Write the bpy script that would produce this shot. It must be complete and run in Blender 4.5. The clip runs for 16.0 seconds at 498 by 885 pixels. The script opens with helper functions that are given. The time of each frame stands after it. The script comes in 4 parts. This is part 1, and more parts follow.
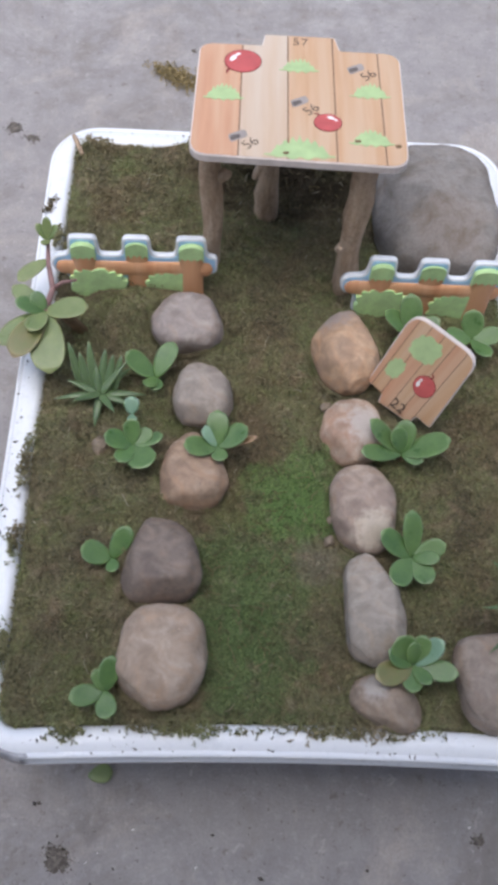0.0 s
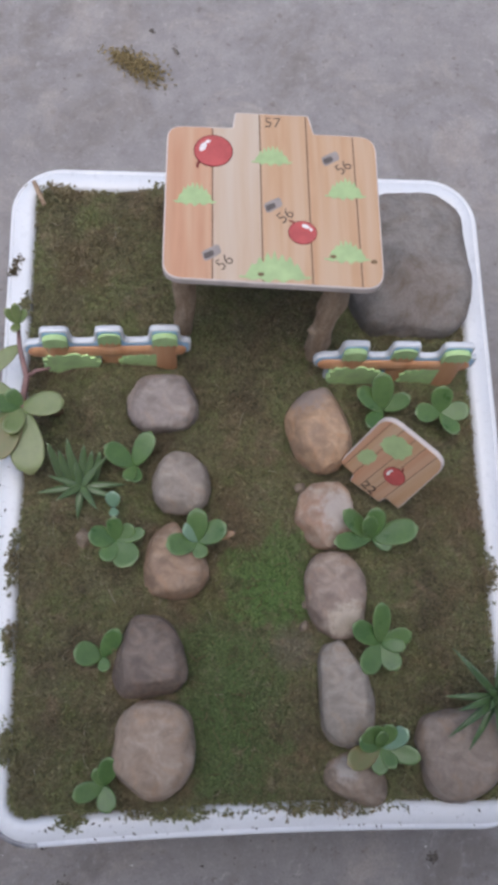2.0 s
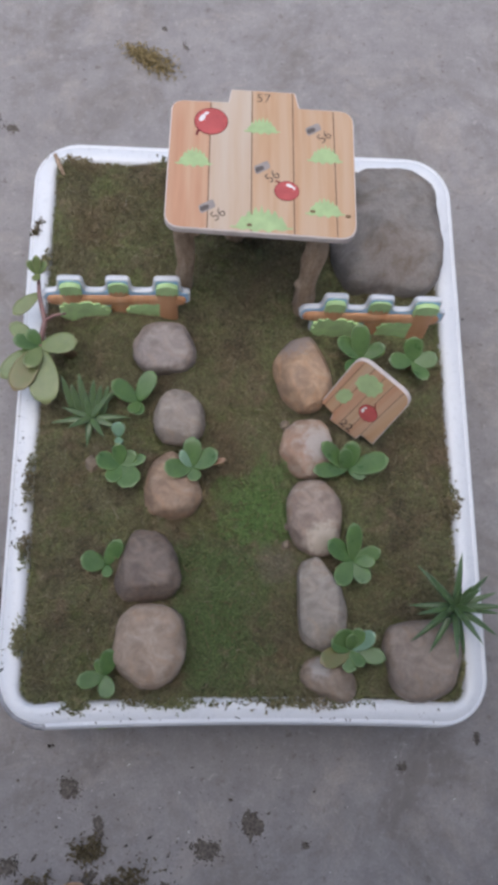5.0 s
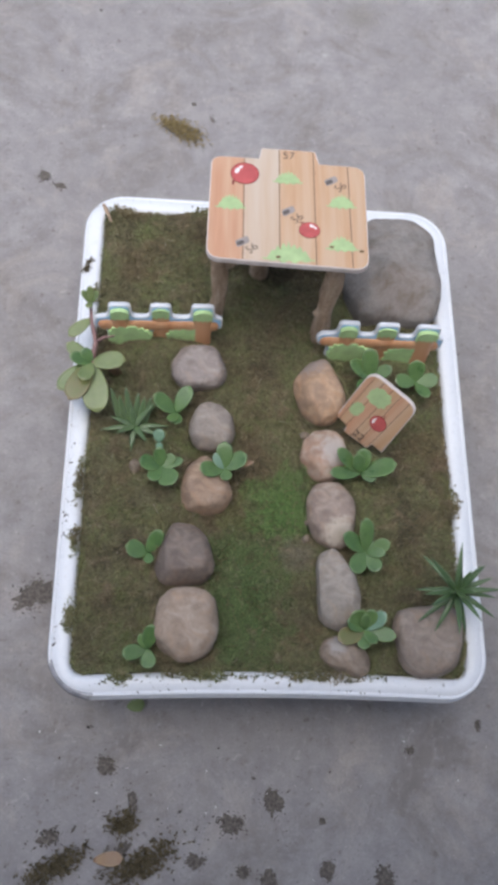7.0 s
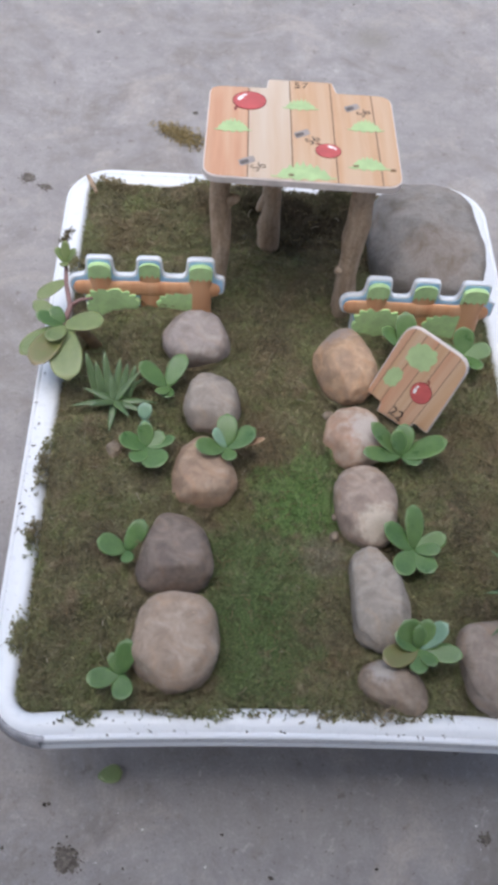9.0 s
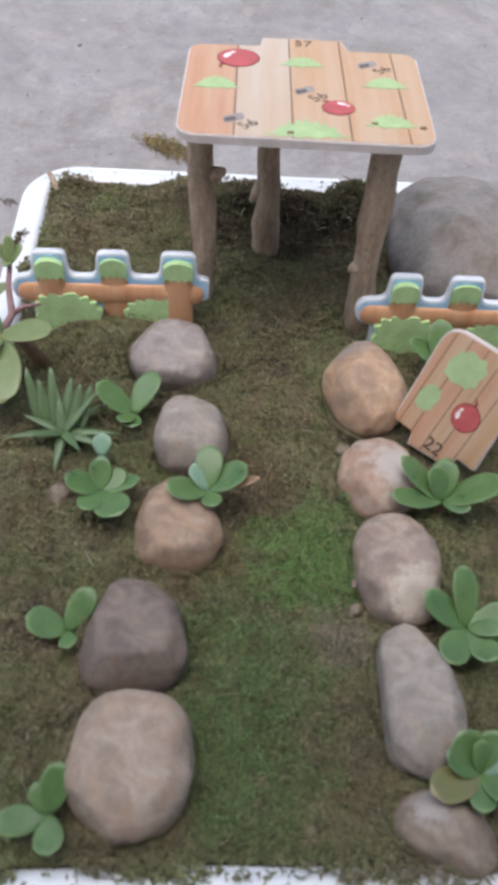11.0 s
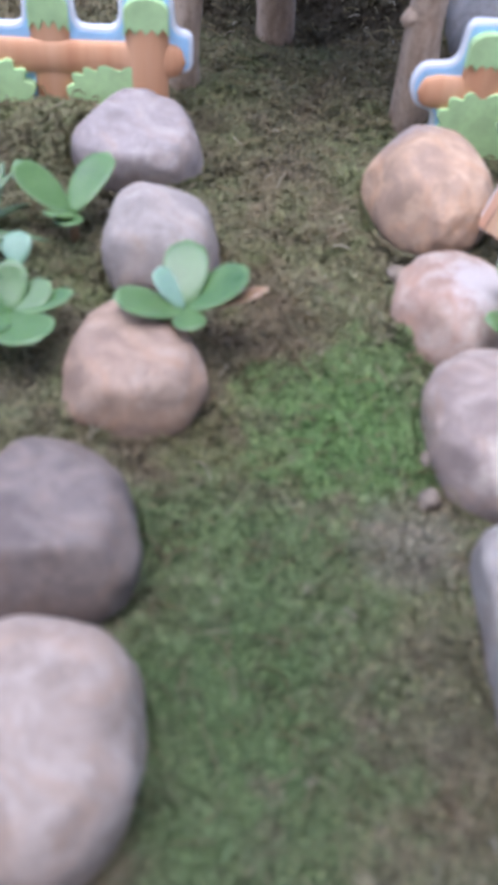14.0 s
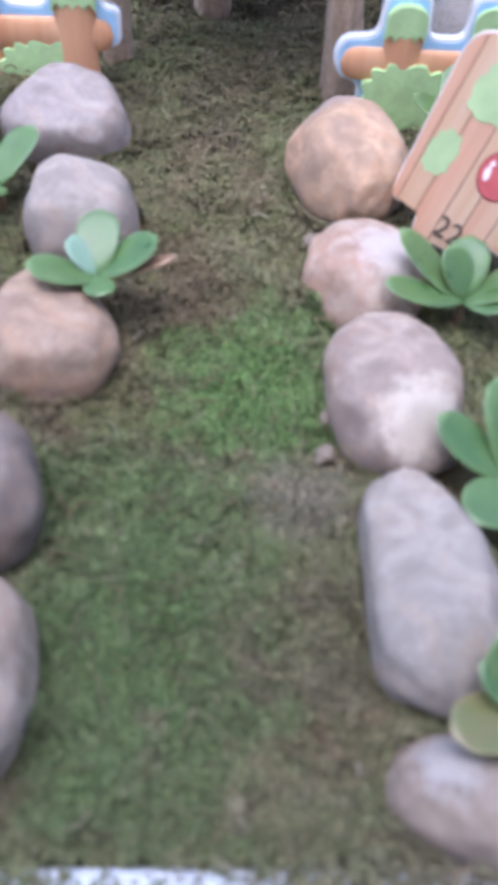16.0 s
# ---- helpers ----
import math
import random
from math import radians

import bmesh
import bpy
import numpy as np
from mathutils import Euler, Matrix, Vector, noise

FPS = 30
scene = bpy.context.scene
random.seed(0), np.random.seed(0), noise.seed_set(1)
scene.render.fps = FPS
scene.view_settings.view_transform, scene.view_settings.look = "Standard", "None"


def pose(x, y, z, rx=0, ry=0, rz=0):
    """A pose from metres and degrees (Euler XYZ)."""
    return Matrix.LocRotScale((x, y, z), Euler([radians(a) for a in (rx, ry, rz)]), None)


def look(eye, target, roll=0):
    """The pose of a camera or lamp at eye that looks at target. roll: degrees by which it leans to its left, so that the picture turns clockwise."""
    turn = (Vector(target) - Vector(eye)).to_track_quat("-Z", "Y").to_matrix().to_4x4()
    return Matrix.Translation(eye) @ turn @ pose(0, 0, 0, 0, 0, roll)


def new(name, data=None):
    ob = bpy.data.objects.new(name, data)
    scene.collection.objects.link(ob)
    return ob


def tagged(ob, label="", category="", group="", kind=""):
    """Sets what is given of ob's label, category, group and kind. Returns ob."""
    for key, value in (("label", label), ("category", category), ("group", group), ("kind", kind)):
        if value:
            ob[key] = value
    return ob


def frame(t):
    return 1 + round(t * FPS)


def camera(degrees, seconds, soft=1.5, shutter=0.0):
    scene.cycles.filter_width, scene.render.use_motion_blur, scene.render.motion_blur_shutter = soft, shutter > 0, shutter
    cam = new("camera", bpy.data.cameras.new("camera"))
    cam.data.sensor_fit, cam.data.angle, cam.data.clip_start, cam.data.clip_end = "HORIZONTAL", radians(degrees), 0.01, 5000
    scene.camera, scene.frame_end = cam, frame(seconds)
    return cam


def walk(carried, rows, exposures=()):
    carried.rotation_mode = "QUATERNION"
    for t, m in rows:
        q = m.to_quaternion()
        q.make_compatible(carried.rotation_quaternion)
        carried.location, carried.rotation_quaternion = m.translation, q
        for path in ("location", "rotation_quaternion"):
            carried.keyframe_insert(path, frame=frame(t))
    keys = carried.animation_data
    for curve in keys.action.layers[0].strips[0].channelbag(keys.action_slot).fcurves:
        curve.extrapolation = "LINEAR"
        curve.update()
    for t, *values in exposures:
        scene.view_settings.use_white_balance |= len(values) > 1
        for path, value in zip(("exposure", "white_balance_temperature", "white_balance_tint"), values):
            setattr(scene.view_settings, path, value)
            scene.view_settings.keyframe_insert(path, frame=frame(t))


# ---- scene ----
# ---- camera ----
cam = camera(33.3, 16.0, soft=4.6)
cam.data.dof.use_dof, cam.data.dof.focus_distance, cam.data.dof.aperture_fstop = True, 0.71, 17.0      # a small phone lens, focused at arm's length
METRES, EYE, TILT, LEAN, TURN = 1.28, 0.6942, -90.651, -2.069, 0.024
ROWS = [
    (0.0, 0.0, 0.0, 0.0, -0.83, 26.61, -1.66),
    (0.5, -0.0015, -0.0071, 0.0025, -0.93, 26.67, -1.73),
    (1.0, -0.0038, -0.0227, 0.0265, -1.93, 23.94, -1.62),
    (1.5, -0.0163, -0.0582, 0.0836, -1.73, 19.03, -0.75),
    (2.0, -0.0136, -0.0713, 0.1364, -2.96, 15.49, 0.35),
    (2.5, -0.024, -0.071, 0.1576, -3.24, 14.57, -0.2),
    (3.0, -0.0455, -0.0766, 0.1753, -3.36, 14.45, -0.42),
    (3.5, -0.0272, -0.0768, 0.1582, -3.5, 14.48, 0.03),
    (4.0, 0.0045, -0.0962, 0.1239, -2.72, 14.95, 0.26),
    (6.5, -0.0221, -0.1764, -0.0055, -2.94, 21.52, -0.76),
    (7.0, -0.0256, -0.1773, -0.0103, -2.93, 21.99, -1.13),
    (7.5, -0.0163, -0.162, -0.0133, -2.09, 22.84, -0.87),
    (8.0, -0.0163, -0.1032, -0.0375, -2.55, 27.56, -0.9),
    (8.5, -0.0204, -0.0442, -0.0515, -3.03, 31.36, -0.84),
    (9.0, -0.0136, 0.0029, -0.0573, -1.78, 32.61, -0.96),
    (11.5, -0.0053, 0.1624, 0.0096, -1.5, 41.07, -2.02),
    (12.0, 0.0116, 0.2046, 0.023, -0.98, 41.69, -0.95),
    (12.5, 0.0067, 0.224, 0.0341, -1.29, 41.15, -1.21),
    (13.0, 0.0004, 0.2514, 0.0319, -1.75, 39.35, -1.3),
    (13.5, -0.0019, 0.2688, 0.0381, -1.25, 38.3, -1.39),
    (14.0, 0.0002, 0.2733, 0.0419, -1.22, 38.16, -1.37),
    (14.5, 0.0173, 0.281, 0.0372, -1.39, 37.31, -0.79),
    (15.0, 0.0303, 0.2785, 0.0376, -1.45, 37.36, -0.42),
    (15.5, 0.0402, 0.2725, 0.0362, -1.54, 37.29, -0.28),
    (16.0, 0.0267, 0.2674, 0.0317, -0.82, 36.66, -1.04),
]
EXPOSURES = [(0.0, 0.40, 6100, 10), (1.0, 0.28, 6050, 10), (2.0, 0.0, 6100, 12), (3.5, -0.08, 6100, 12), (7.0, 0.26, 6150, 9), (9.0, 0.42, 6100, 9), (11.5, 0.54, 6200, 10), (12.5, 0.84, 5700, 14), (14.0, 1.26, 5350, 18), (16.0, 1.31, 5350, 19)]
BETWEEN = [(4.2, look((0.000, 0.152, 0.820), (0.140, 0.625, -1.118), 17.5)), (6.3, look((-0.029, -0.013, 0.913), (0.117, 0.705, -0.948), 13.2)),
           (9.2, look((-0.010, -0.075, 0.674), (0.075, 1.003, -1.008), 6.4)), (11.3, look((0.004, 0.006, 0.510), (0.062, 1.266, -1.043), 4.9))]
PATH = [(t, pose(0, 0, EYE, TILT, LEAN, TURN) @ pose(METRES * x, METRES * y, METRES * z, 90 + pitch, roll, yaw)) for t, x, y, z, yaw, pitch, roll in ROWS]
walk(cam, sorted(PATH + BETWEEN, key=lambda row: row[0]), EXPOSURES)

# ---- world and sun ----
SUN_UP, SUN_ROUND = 80.0, 235.0          # degrees of height, degrees from +y towards +x
world = bpy.data.worlds.new("overcast_sky")
scene.world = world
world.use_nodes = True
wn = world.node_tree
sky = wn.nodes.new("ShaderNodeTexSky")
sky.sky_type, sky.sun_disc = "NISHITA", False
sky.sun_elevation, sky.sun_rotation = radians(SUN_UP), radians(SUN_ROUND)
sky.air_density, sky.dust_density, sky.ozone_density = 1.0, 4.0, 1.0
wn.links.new(sky.outputs[0], wn.nodes["Background"].inputs[0])
wn.nodes["Background"].inputs[1].default_value = 0.13
sun = new("sun", bpy.data.lights.new("sun", "SUN"))
sun.data.energy, sun.data.angle, sun.data.color = 1.6, radians(70), (1.0, 0.98, 0.97)
sun.matrix_world = look((math.sin(radians(SUN_ROUND)) * 4, math.cos(radians(SUN_ROUND)) * 4, 4 * math.tan(radians(SUN_UP))), (0, 0, 0))


# ---- materials ----
class Net:
    """A small helper for node trees."""

    def __init__(self, name):
        self.mat = bpy.data.materials.new(name)
        self.mat.use_nodes = True
        self.t = self.mat.node_tree
        self.bsdf = self.t.nodes["Principled BSDF"]
        self.co = self.t.nodes.new("ShaderNodeTexCoord").outputs["Object"]

    def node(self, kind, **inputs):
        n = self.t.nodes.new(kind)
        for key, value in inputs.items():
            self.put(n.inputs[key.replace("_", " ")], value)
        return n

    def put(self, socket, value):
        if isinstance(value, bpy.types.NodeSocket):
            self.t.links.new(value, socket)
        else:
            socket.default_value = value

    def noise(self, scale, detail=4.0, rough=0.6, co=None, warp=0.0):
        n = self.node("ShaderNodeTexNoise", Scale=scale, Detail=detail, Roughness=rough, Distortion=warp)
        self.put(n.inputs["Vector"], co or self.co)
        return n.outputs["Fac"]

    def ramp(self, fac, *stops):
        n = self.t.nodes.new("ShaderNodeValToRGB")
        while len(n.color_ramp.elements) < len(stops):
            n.color_ramp.elements.new(0.5)
        for e, (at, c) in zip(n.color_ramp.elements, stops):
            e.position = at
            e.color = (*c, 1) if hasattr(c, "__len__") else (c, c, c, 1)
        self.put(n.inputs[0], fac)
        return n.outputs[0]

    def mix(self, fac, a, b, blend="MIX"):
        n = self.t.nodes.new("ShaderNodeMix")
        n.data_type, n.blend_type = "RGBA", blend
        self.put(n.inputs[0], fac)
        for socket, v in ((n.inputs[6], a), (n.inputs[7], b)):
            self.put(socket, v if isinstance(v, bpy.types.NodeSocket) else (*v, 1))
        return n.outputs[2]

    def maths(self, op, a, b=0.0, c=0.0):
        n = self.t.nodes.new("ShaderNodeMath")
        n.operation = op
        for socket, v in zip(n.inputs, (a, b, c)):
            self.put(socket, v)
        return n.outputs[0]

    def scaled(self, x, y, z):
        n = self.t.nodes.new("ShaderNodeVectorMath")
        n.operation = "MULTIPLY"
        self.put(n.inputs[0], self.co)
        n.inputs[1].default_value = (x, y, z)
        return n.outputs[0]

    def moved(self):
        """Object coordinates, moved by each object's own chance."""
        n = self.t.nodes.new("ShaderNodeVectorMath")
        n.operation = "ADD"
        self.put(n.inputs[0], self.co)
        r = self.t.nodes.new("ShaderNodeObjectInfo").outputs["Random"]
        self.put(n.inputs[1], self.maths("MULTIPLY", r, 7.0))
        return n.outputs[0]

    def done(self, colour, rough=0.7, bump=None, height=0.001, strength=0.6, spec=0.4, sub=0.0):
        self.put(self.bsdf.inputs["Base Color"], colour if isinstance(colour, bpy.types.NodeSocket) else (*colour, 1))
        self.put(self.bsdf.inputs["Roughness"], rough)
        self.bsdf.inputs["Specular IOR Level"].default_value = spec
        if sub:
            self.bsdf.inputs["Subsurface Weight"].default_value = sub
            self.bsdf.inputs["Subsurface Radius"].default_value = (0.004, 0.006, 0.002)
            self.bsdf.inputs["Subsurface Scale"].default_value = 0.5
        if bump is not None:
            b = self.node("ShaderNodeBump", Strength=strength, Distance=height)
            self.put(b.inputs["Height"], bump)
            self.put(self.bsdf.inputs["Normal"], b.outputs[0])
        return self.mat


def concrete():
    m = Net("concrete")
    big, mid, fine = m.noise(3.0, 5), m.noise(28.0, 6, 0.7), m.noise(420.0, 3, 0.7)
    c = m.ramp(big, (0.3, (0.285, 0.264, 0.252)), (0.55, (0.365, 0.343, 0.335)), (0.75, (0.44, 0.417, 0.405)))
    c = m.mix(m.ramp(mid, (0.40, 0.0), (0.66, 0.8)), c, (0.25, 0.232, 0.232))
    c = m.mix(m.ramp(m.noise(85.0, 3, 0.6), (0.62, 0.0), (0.72, 0.7)), c, (0.16, 0.135, 0.12))
    c = m.mix(m.ramp(m.noise(240.0, 2, 0.6), (0.66, 0.0), (0.72, 0.75)), c, (0.13, 0.11, 0.10))
    c = m.mix(m.ramp(m.noise(60.0, 2, 0.5, warp=1.0), (0.68, 0.0), (0.76, 0.5)), c, (0.55, 0.50, 0.48))
    c = m.mix(m.ramp(m.noise(7.0, 6, 0.72, warp=1.0), (0.48, 0.0), (0.66, 0.7)), c, (0.205, 0.18, 0.16))
    c = m.mix(m.ramp(m.noise(11.0, 6, 0.75, warp=0.7), (0.52, 0.0), (0.68, 0.55)), c, (0.46, 0.405, 0.36))
    c = m.mix(m.ramp(m.noise(46.0, 5, 0.75), (0.56, 0.0), (0.70, 0.5)), c, (0.235, 0.21, 0.20))
    c = m.mix(m.ramp(m.noise(150.0, 4, 0.7), (0.55, 0.0), (0.75, 0.5)), c, (0.50, 0.47, 0.46))
    c = m.mix(m.ramp(fine, (0.35, 0.0), (0.75, 0.45)), c, (0.2, 0.18, 0.17))
    v = m.t.nodes.new("ShaderNodeVectorMath")           # one faint damp stain behind the tray
    v.operation = "DISTANCE"
    m.put(v.inputs[0], m.co)
    v.inputs[1].default_value = (0.186, 1.045, 0)
    d = m.maths("ADD", m.maths("DIVIDE", v.outputs["Value"], 0.042), m.maths("MULTIPLY", m.maths("SUBTRACT", mid, 0.5), 2.0))
    c = m.mix(m.ramp(d, (0.2, 0.5), (1.1, 0.0)), c, (0.19, 0.175, 0.14))
    return m.done(c, m.ramp(mid, (0.3, 0.65), (0.7, 0.9)), m.maths("ADD", fine, m.maths("MULTIPLY", mid, 1.5)), 0.0012, 0.5, 0.3)


def plaster():
    m = Net("plaster")
    n = m.noise(4.0, 6)
    return m.done(m.ramp(n, (0.3, (0.70, 0.69, 0.67)), (0.7, (0.78, 0.77, 0.75))), 0.9, m.noise(90.0, 4), 0.002)


def white_plastic():
    m = Net("white_plastic")
    n, s = m.noise(16.0, 4), m.noise(160.0, 4, 0.7)
    c = m.ramp(n, (0.3, (0.74, 0.76, 0.79)), (0.7, (0.80, 0.815, 0.84)))
    c = m.mix(m.ramp(s, (0.60, 0.0), (0.8, 0.22)), c, (0.42, 0.38, 0.33))
    return m.done(c, m.ramp(s, (0.3, 0.22), (0.7, 0.42)), n, 0.0015, 0.25, 0.5)


def soil():
    m = Net("soil")
    n = m.noise(140.0, 6, 0.7)
    return m.done(m.ramp(n, (0.3, (0.035, 0.030, 0.019)), (0.55, (0.075, 0.066, 0.037)), (0.8, (0.12, 0.10, 0.06))), 0.95, n, 0.003, 0.9, 0.1)


def moss_green(depth=1.0):
    """Olive moss with two patches of fresh green, browner, dry places, and shade painted under the shelter."""
    m = Net("moss")
    x = m.node("ShaderNodeSeparateXYZ")
    m.put(x.inputs[0], m.co)
    wob = m.maths("MULTIPLY", m.maths("SUBTRACT", m.noise(34.0, 6, 0.7), 0.5), 2.0)

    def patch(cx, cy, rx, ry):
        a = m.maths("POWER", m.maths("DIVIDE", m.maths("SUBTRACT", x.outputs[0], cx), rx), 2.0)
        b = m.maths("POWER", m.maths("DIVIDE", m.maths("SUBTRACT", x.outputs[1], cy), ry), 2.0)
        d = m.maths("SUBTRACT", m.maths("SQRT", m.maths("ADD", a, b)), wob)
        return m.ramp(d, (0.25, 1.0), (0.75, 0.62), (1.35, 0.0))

    island = m.t.nodes.new("ShaderNodeNewGeometry").outputs["Random Per Island"]
    olive = m.ramp(m.noise(24.0, 6, 0.7), (0.36, (0.135, 0.118, 0.078)), (0.48, (0.185, 0.175, 0.103)), (0.60, (0.190, 0.205, 0.104)), (0.68, (0.25, 0.25, 0.132)))
    dry = m.ramp(m.noise(38.0, 4, 0.6, warp=0.6), (0.53, 0.0), (0.70, 0.75))
    c = m.mix(dry, olive, (0.265, 0.212, 0.150))
    c = m.mix(m.ramp(m.noise(13.0, 3, 0.5, warp=0.8), (0.50, 0.0), (0.64, 0.6)), c, (0.200, 0.148, 0.098))
    c = m.mix(m.ramp(m.noise(19.0, 3, 0.55, warp=0.5), (0.56, 0.0), (0.68, 0.55)), c, (0.150, 0.190, 0.070))
    c = m.mix(m.maths("MULTIPLY", patch(0.022, 0.142, 0.052, 0.090), 0.95), c, (0.135, 0.192, 0.080))
    c = m.mix(m.maths("MULTIPLY", patch(0.057, 0.238, 0.046, 0.044), 0.92), c, (0.150, 0.245, 0.086))
    c = m.mix(m.ramp(m.noise(95.0, 4, 0.65, warp=0.6), (0.52, 0.0), (0.64, 0.55)), c, (0.105, 0.090, 0.058))
    c = m.mix(m.ramp(m.noise(120.0, 3, 0.6, warp=0.4), (0.60, 0.0), (0.68, 0.5)), c, (0.285, 0.255, 0.175))
    # dark brown moss under the shelter, with the shade there painted in too
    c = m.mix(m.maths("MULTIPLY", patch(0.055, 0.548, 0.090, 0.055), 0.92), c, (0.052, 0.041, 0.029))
    c = m.mix(m.maths("MULTIPLY", patch(0.074, 0.186, 0.020, 0.022), 0.6), c, (0.235, 0.200, 0.165))
    c = m.mix(1.0, c, m.ramp(island, (0.0, (0.95, 0.94, 0.90)), (0.5, (1.18, 1.17, 1.14)), (0.90, (1.40, 1.38, 1.30)), (1.0, (1.8, 1.7, 1.55))), "MULTIPLY")
    if depth < 1:
        grain = m.noise(420.0, 5, 0.7)
        c = m.mix(1.0, c, m.ramp(grain, (0.3, 0.35 * depth), (0.7, 1.4 * depth)), "MULTIPLY")
        return m.done(c, 0.9, grain, 0.004, 1.0, 0.1)
    return m.done(c, 0.8, spec=0.15)


def straw():
    m = Net("straw")
    island = m.t.nodes.new("ShaderNodeNewGeometry").outputs["Random Per Island"]
    return m.done(m.ramp(island, (0.0, (0.13, 0.10, 0.045)), (0.6, (0.24, 0.20, 0.10)), (0.9, (0.30, 0.25, 0.14)), (1.0, (0.45, 0.40, 0.30))), 0.8)


def dirt_flecks():
    m = Net("dirt_flecks")
    island = m.t.nodes.new("ShaderNodeNewGeometry").outputs["Random Per Island"]
    return m.done(m.ramp(island, (0.0, (0.05, 0.042, 0.034)), (1.0, (0.15, 0.128, 0.105))), 0.9)


def stone_mat(name, a, b, c, spot=None, spot_at=(0, 0, 0), spot_r=0.02, scale=45.0, vein=0.0):
    """A river stone: three tones in clouds, fine grain, and if wanted one pale or dark patch."""
    m = Net(name)
    big, mid, fine = m.noise(scale, 4, 0.55, warp=0.8), m.noise(scale * 4, 5, 0.65), m.noise(scale * 22, 3, 0.7)
    a, b, c = (tuple(0.94 * v * q for v, q in zip(t, (1.06, 1.0, 0.90))) for t in (a, b, c))
    col = m.ramp(big, (0.36, a), (0.5, b), (0.64, c))
    col = m.mix(m.ramp(m.noise(scale * 1.7, 6, 0.7, warp=0.5), (0.47, 0.0), (0.62, 0.65)), col, tuple(0.66 * v for v in a))
    col = m.mix(m.ramp(mid, (0.45, 0.0), (0.8, 0.4)), col, tuple(0.62 * v for v in a))
    col = m.mix(m.ramp(m.noise(scale * 0.8, 6, 0.72, warp=1.2), (0.48, 0.0), (0.66, 0.45)), col, tuple(0.88 * p * q for p, q in zip(b, (1.22, 0.94, 0.68))))
    if spot:
        v = m.t.nodes.new("ShaderNodeVectorMath")
        v.operation = "DISTANCE"
        m.put(v.inputs[0], m.co)
        v.inputs[1].default_value = spot_at
        d = m.maths("ADD", m.maths("DIVIDE", v.outputs["Value"], spot_r), m.maths("MULTIPLY", m.maths("SUBTRACT", mid, 0.5), 1.3))
        col = m.mix(m.ramp(d, (0.55, 0.85), (1.0, 0.0)), col, spot)
    if vein:
        ridge = m.maths("ABSOLUTE", m.maths("SUBTRACT", m.noise(scale * 1.2, 8, 0.7, warp=0.3), 0.5))
        col = m.mix(m.ramp(ridge, (0.0, vein), (0.16, 0.0)), col, (0.46, 0.445, 0.44))
    col = m.mix(m.ramp(fine, (0.35, 0.0), (0.75, 0.4)), col, tuple(0.6 * v for v in b))
    col = m.mix(m.ramp(m.noise(scale * 14, 2), (0.70, 0.0), (0.76, 0.5)), col, tuple(min(0.75, 1.5 * v) for v in c))
    return m.done(col, m.ramp(mid, (0.3, 0.5), (0.7, 0.72)), m.maths("ADD", fine, m.maths("MULTIPLY", mid, 2.0)), 0.0008, 0.45, 0.35)


def bark():
    m = Net("bark")
    n = m.noise(30.0, 6, 0.7, co=m.scaled(4, 4, 0.7), warp=0.5)
    f = m.noise(240.0, 4, 0.7)
    c = m.ramp(n, (0.3, (0.29, 0.195, 0.125)), (0.5, (0.48, 0.355, 0.25)), (0.72, (0.60, 0.475, 0.355)))
    c = m.mix(m.ramp(f, (0.5, 0.0), (0.8, 0.5)), c, (0.07, 0.05, 0.03))
    return m.done(c, 0.85, m.maths("ADD", n, f), 0.0025, 0.8, 0.2)


def print_wood(name, a, b, c):
    """Printed pine: streaks along the plank."""
    m = Net(name)
    co = m.scaled(9, 0.6, 1)
    n = m.noise(26.0, 4, 0.6, co=co, warp=0.3)
    w = m.noise(9.0, 2, 0.5, co=co)
    col = m.mix(m.ramp(n, (0.35, 0.0), (0.7, 0.7)), a, b)
    col = m.mix(m.ramp(w, (0.40, 0.0), (0.65, 0.85)), col, c)
    return m.done(col, m.ramp(m.noise(30.0), (0.3, 0.34), (0.7, 0.5)), m.noise(300.0), 0.0002, 0.2, 0.4)


def plain(name, colour, rough=0.45, vary=0.12, scale=120.0, spec=0.4):
    m = Net(name)
    n = m.noise(scale, 4)
    lo, hi = tuple(v * (1 - vary) for v in colour), tuple(min(1, v * (1 + vary)) for v in colour)
    return m.done(m.ramp(n, (0.3, lo), (0.7, hi)), m.ramp(n, (0.3, rough - 0.06), (0.7, rough + 0.08)), n, 0.0003, 0.2, spec)


def leaf_mat(name, a, b, edge):
    """A succulent's waxy leaf: clouded green, paler veins and bloom."""
    m = Net(name)
    n, f = m.noise(70.0, 4, co=m.moved()), m.noise(500.0, 3, co=m.moved())
    r = m.t.nodes.new("ShaderNodeObjectInfo").outputs["Random"]
    col = m.mix(m.ramp(n, (0.3, 0.0), (0.72, 1.0)), a, b)
    col = m.mix(m.maths("MULTIPLY", r, 0.25), col, edge)
    col = m.mix(m.ramp(f, (0.5, 0.0), (0.85, 0.3)), col, edge)
    rim = m.t.nodes.new("ShaderNodeAttribute")
    rim.attribute_name = "margin"
    col = m.mix(m.maths("MULTIPLY", rim.outputs["Fac"], 0.4), col, tuple(min(0.7, 1.5 * v + 0.06) for v in edge))
    return m.done(col, m.ramp(n, (0.3, 0.26), (0.7, 0.42)), f, 0.0003, 0.3, 0.5, 0.2)


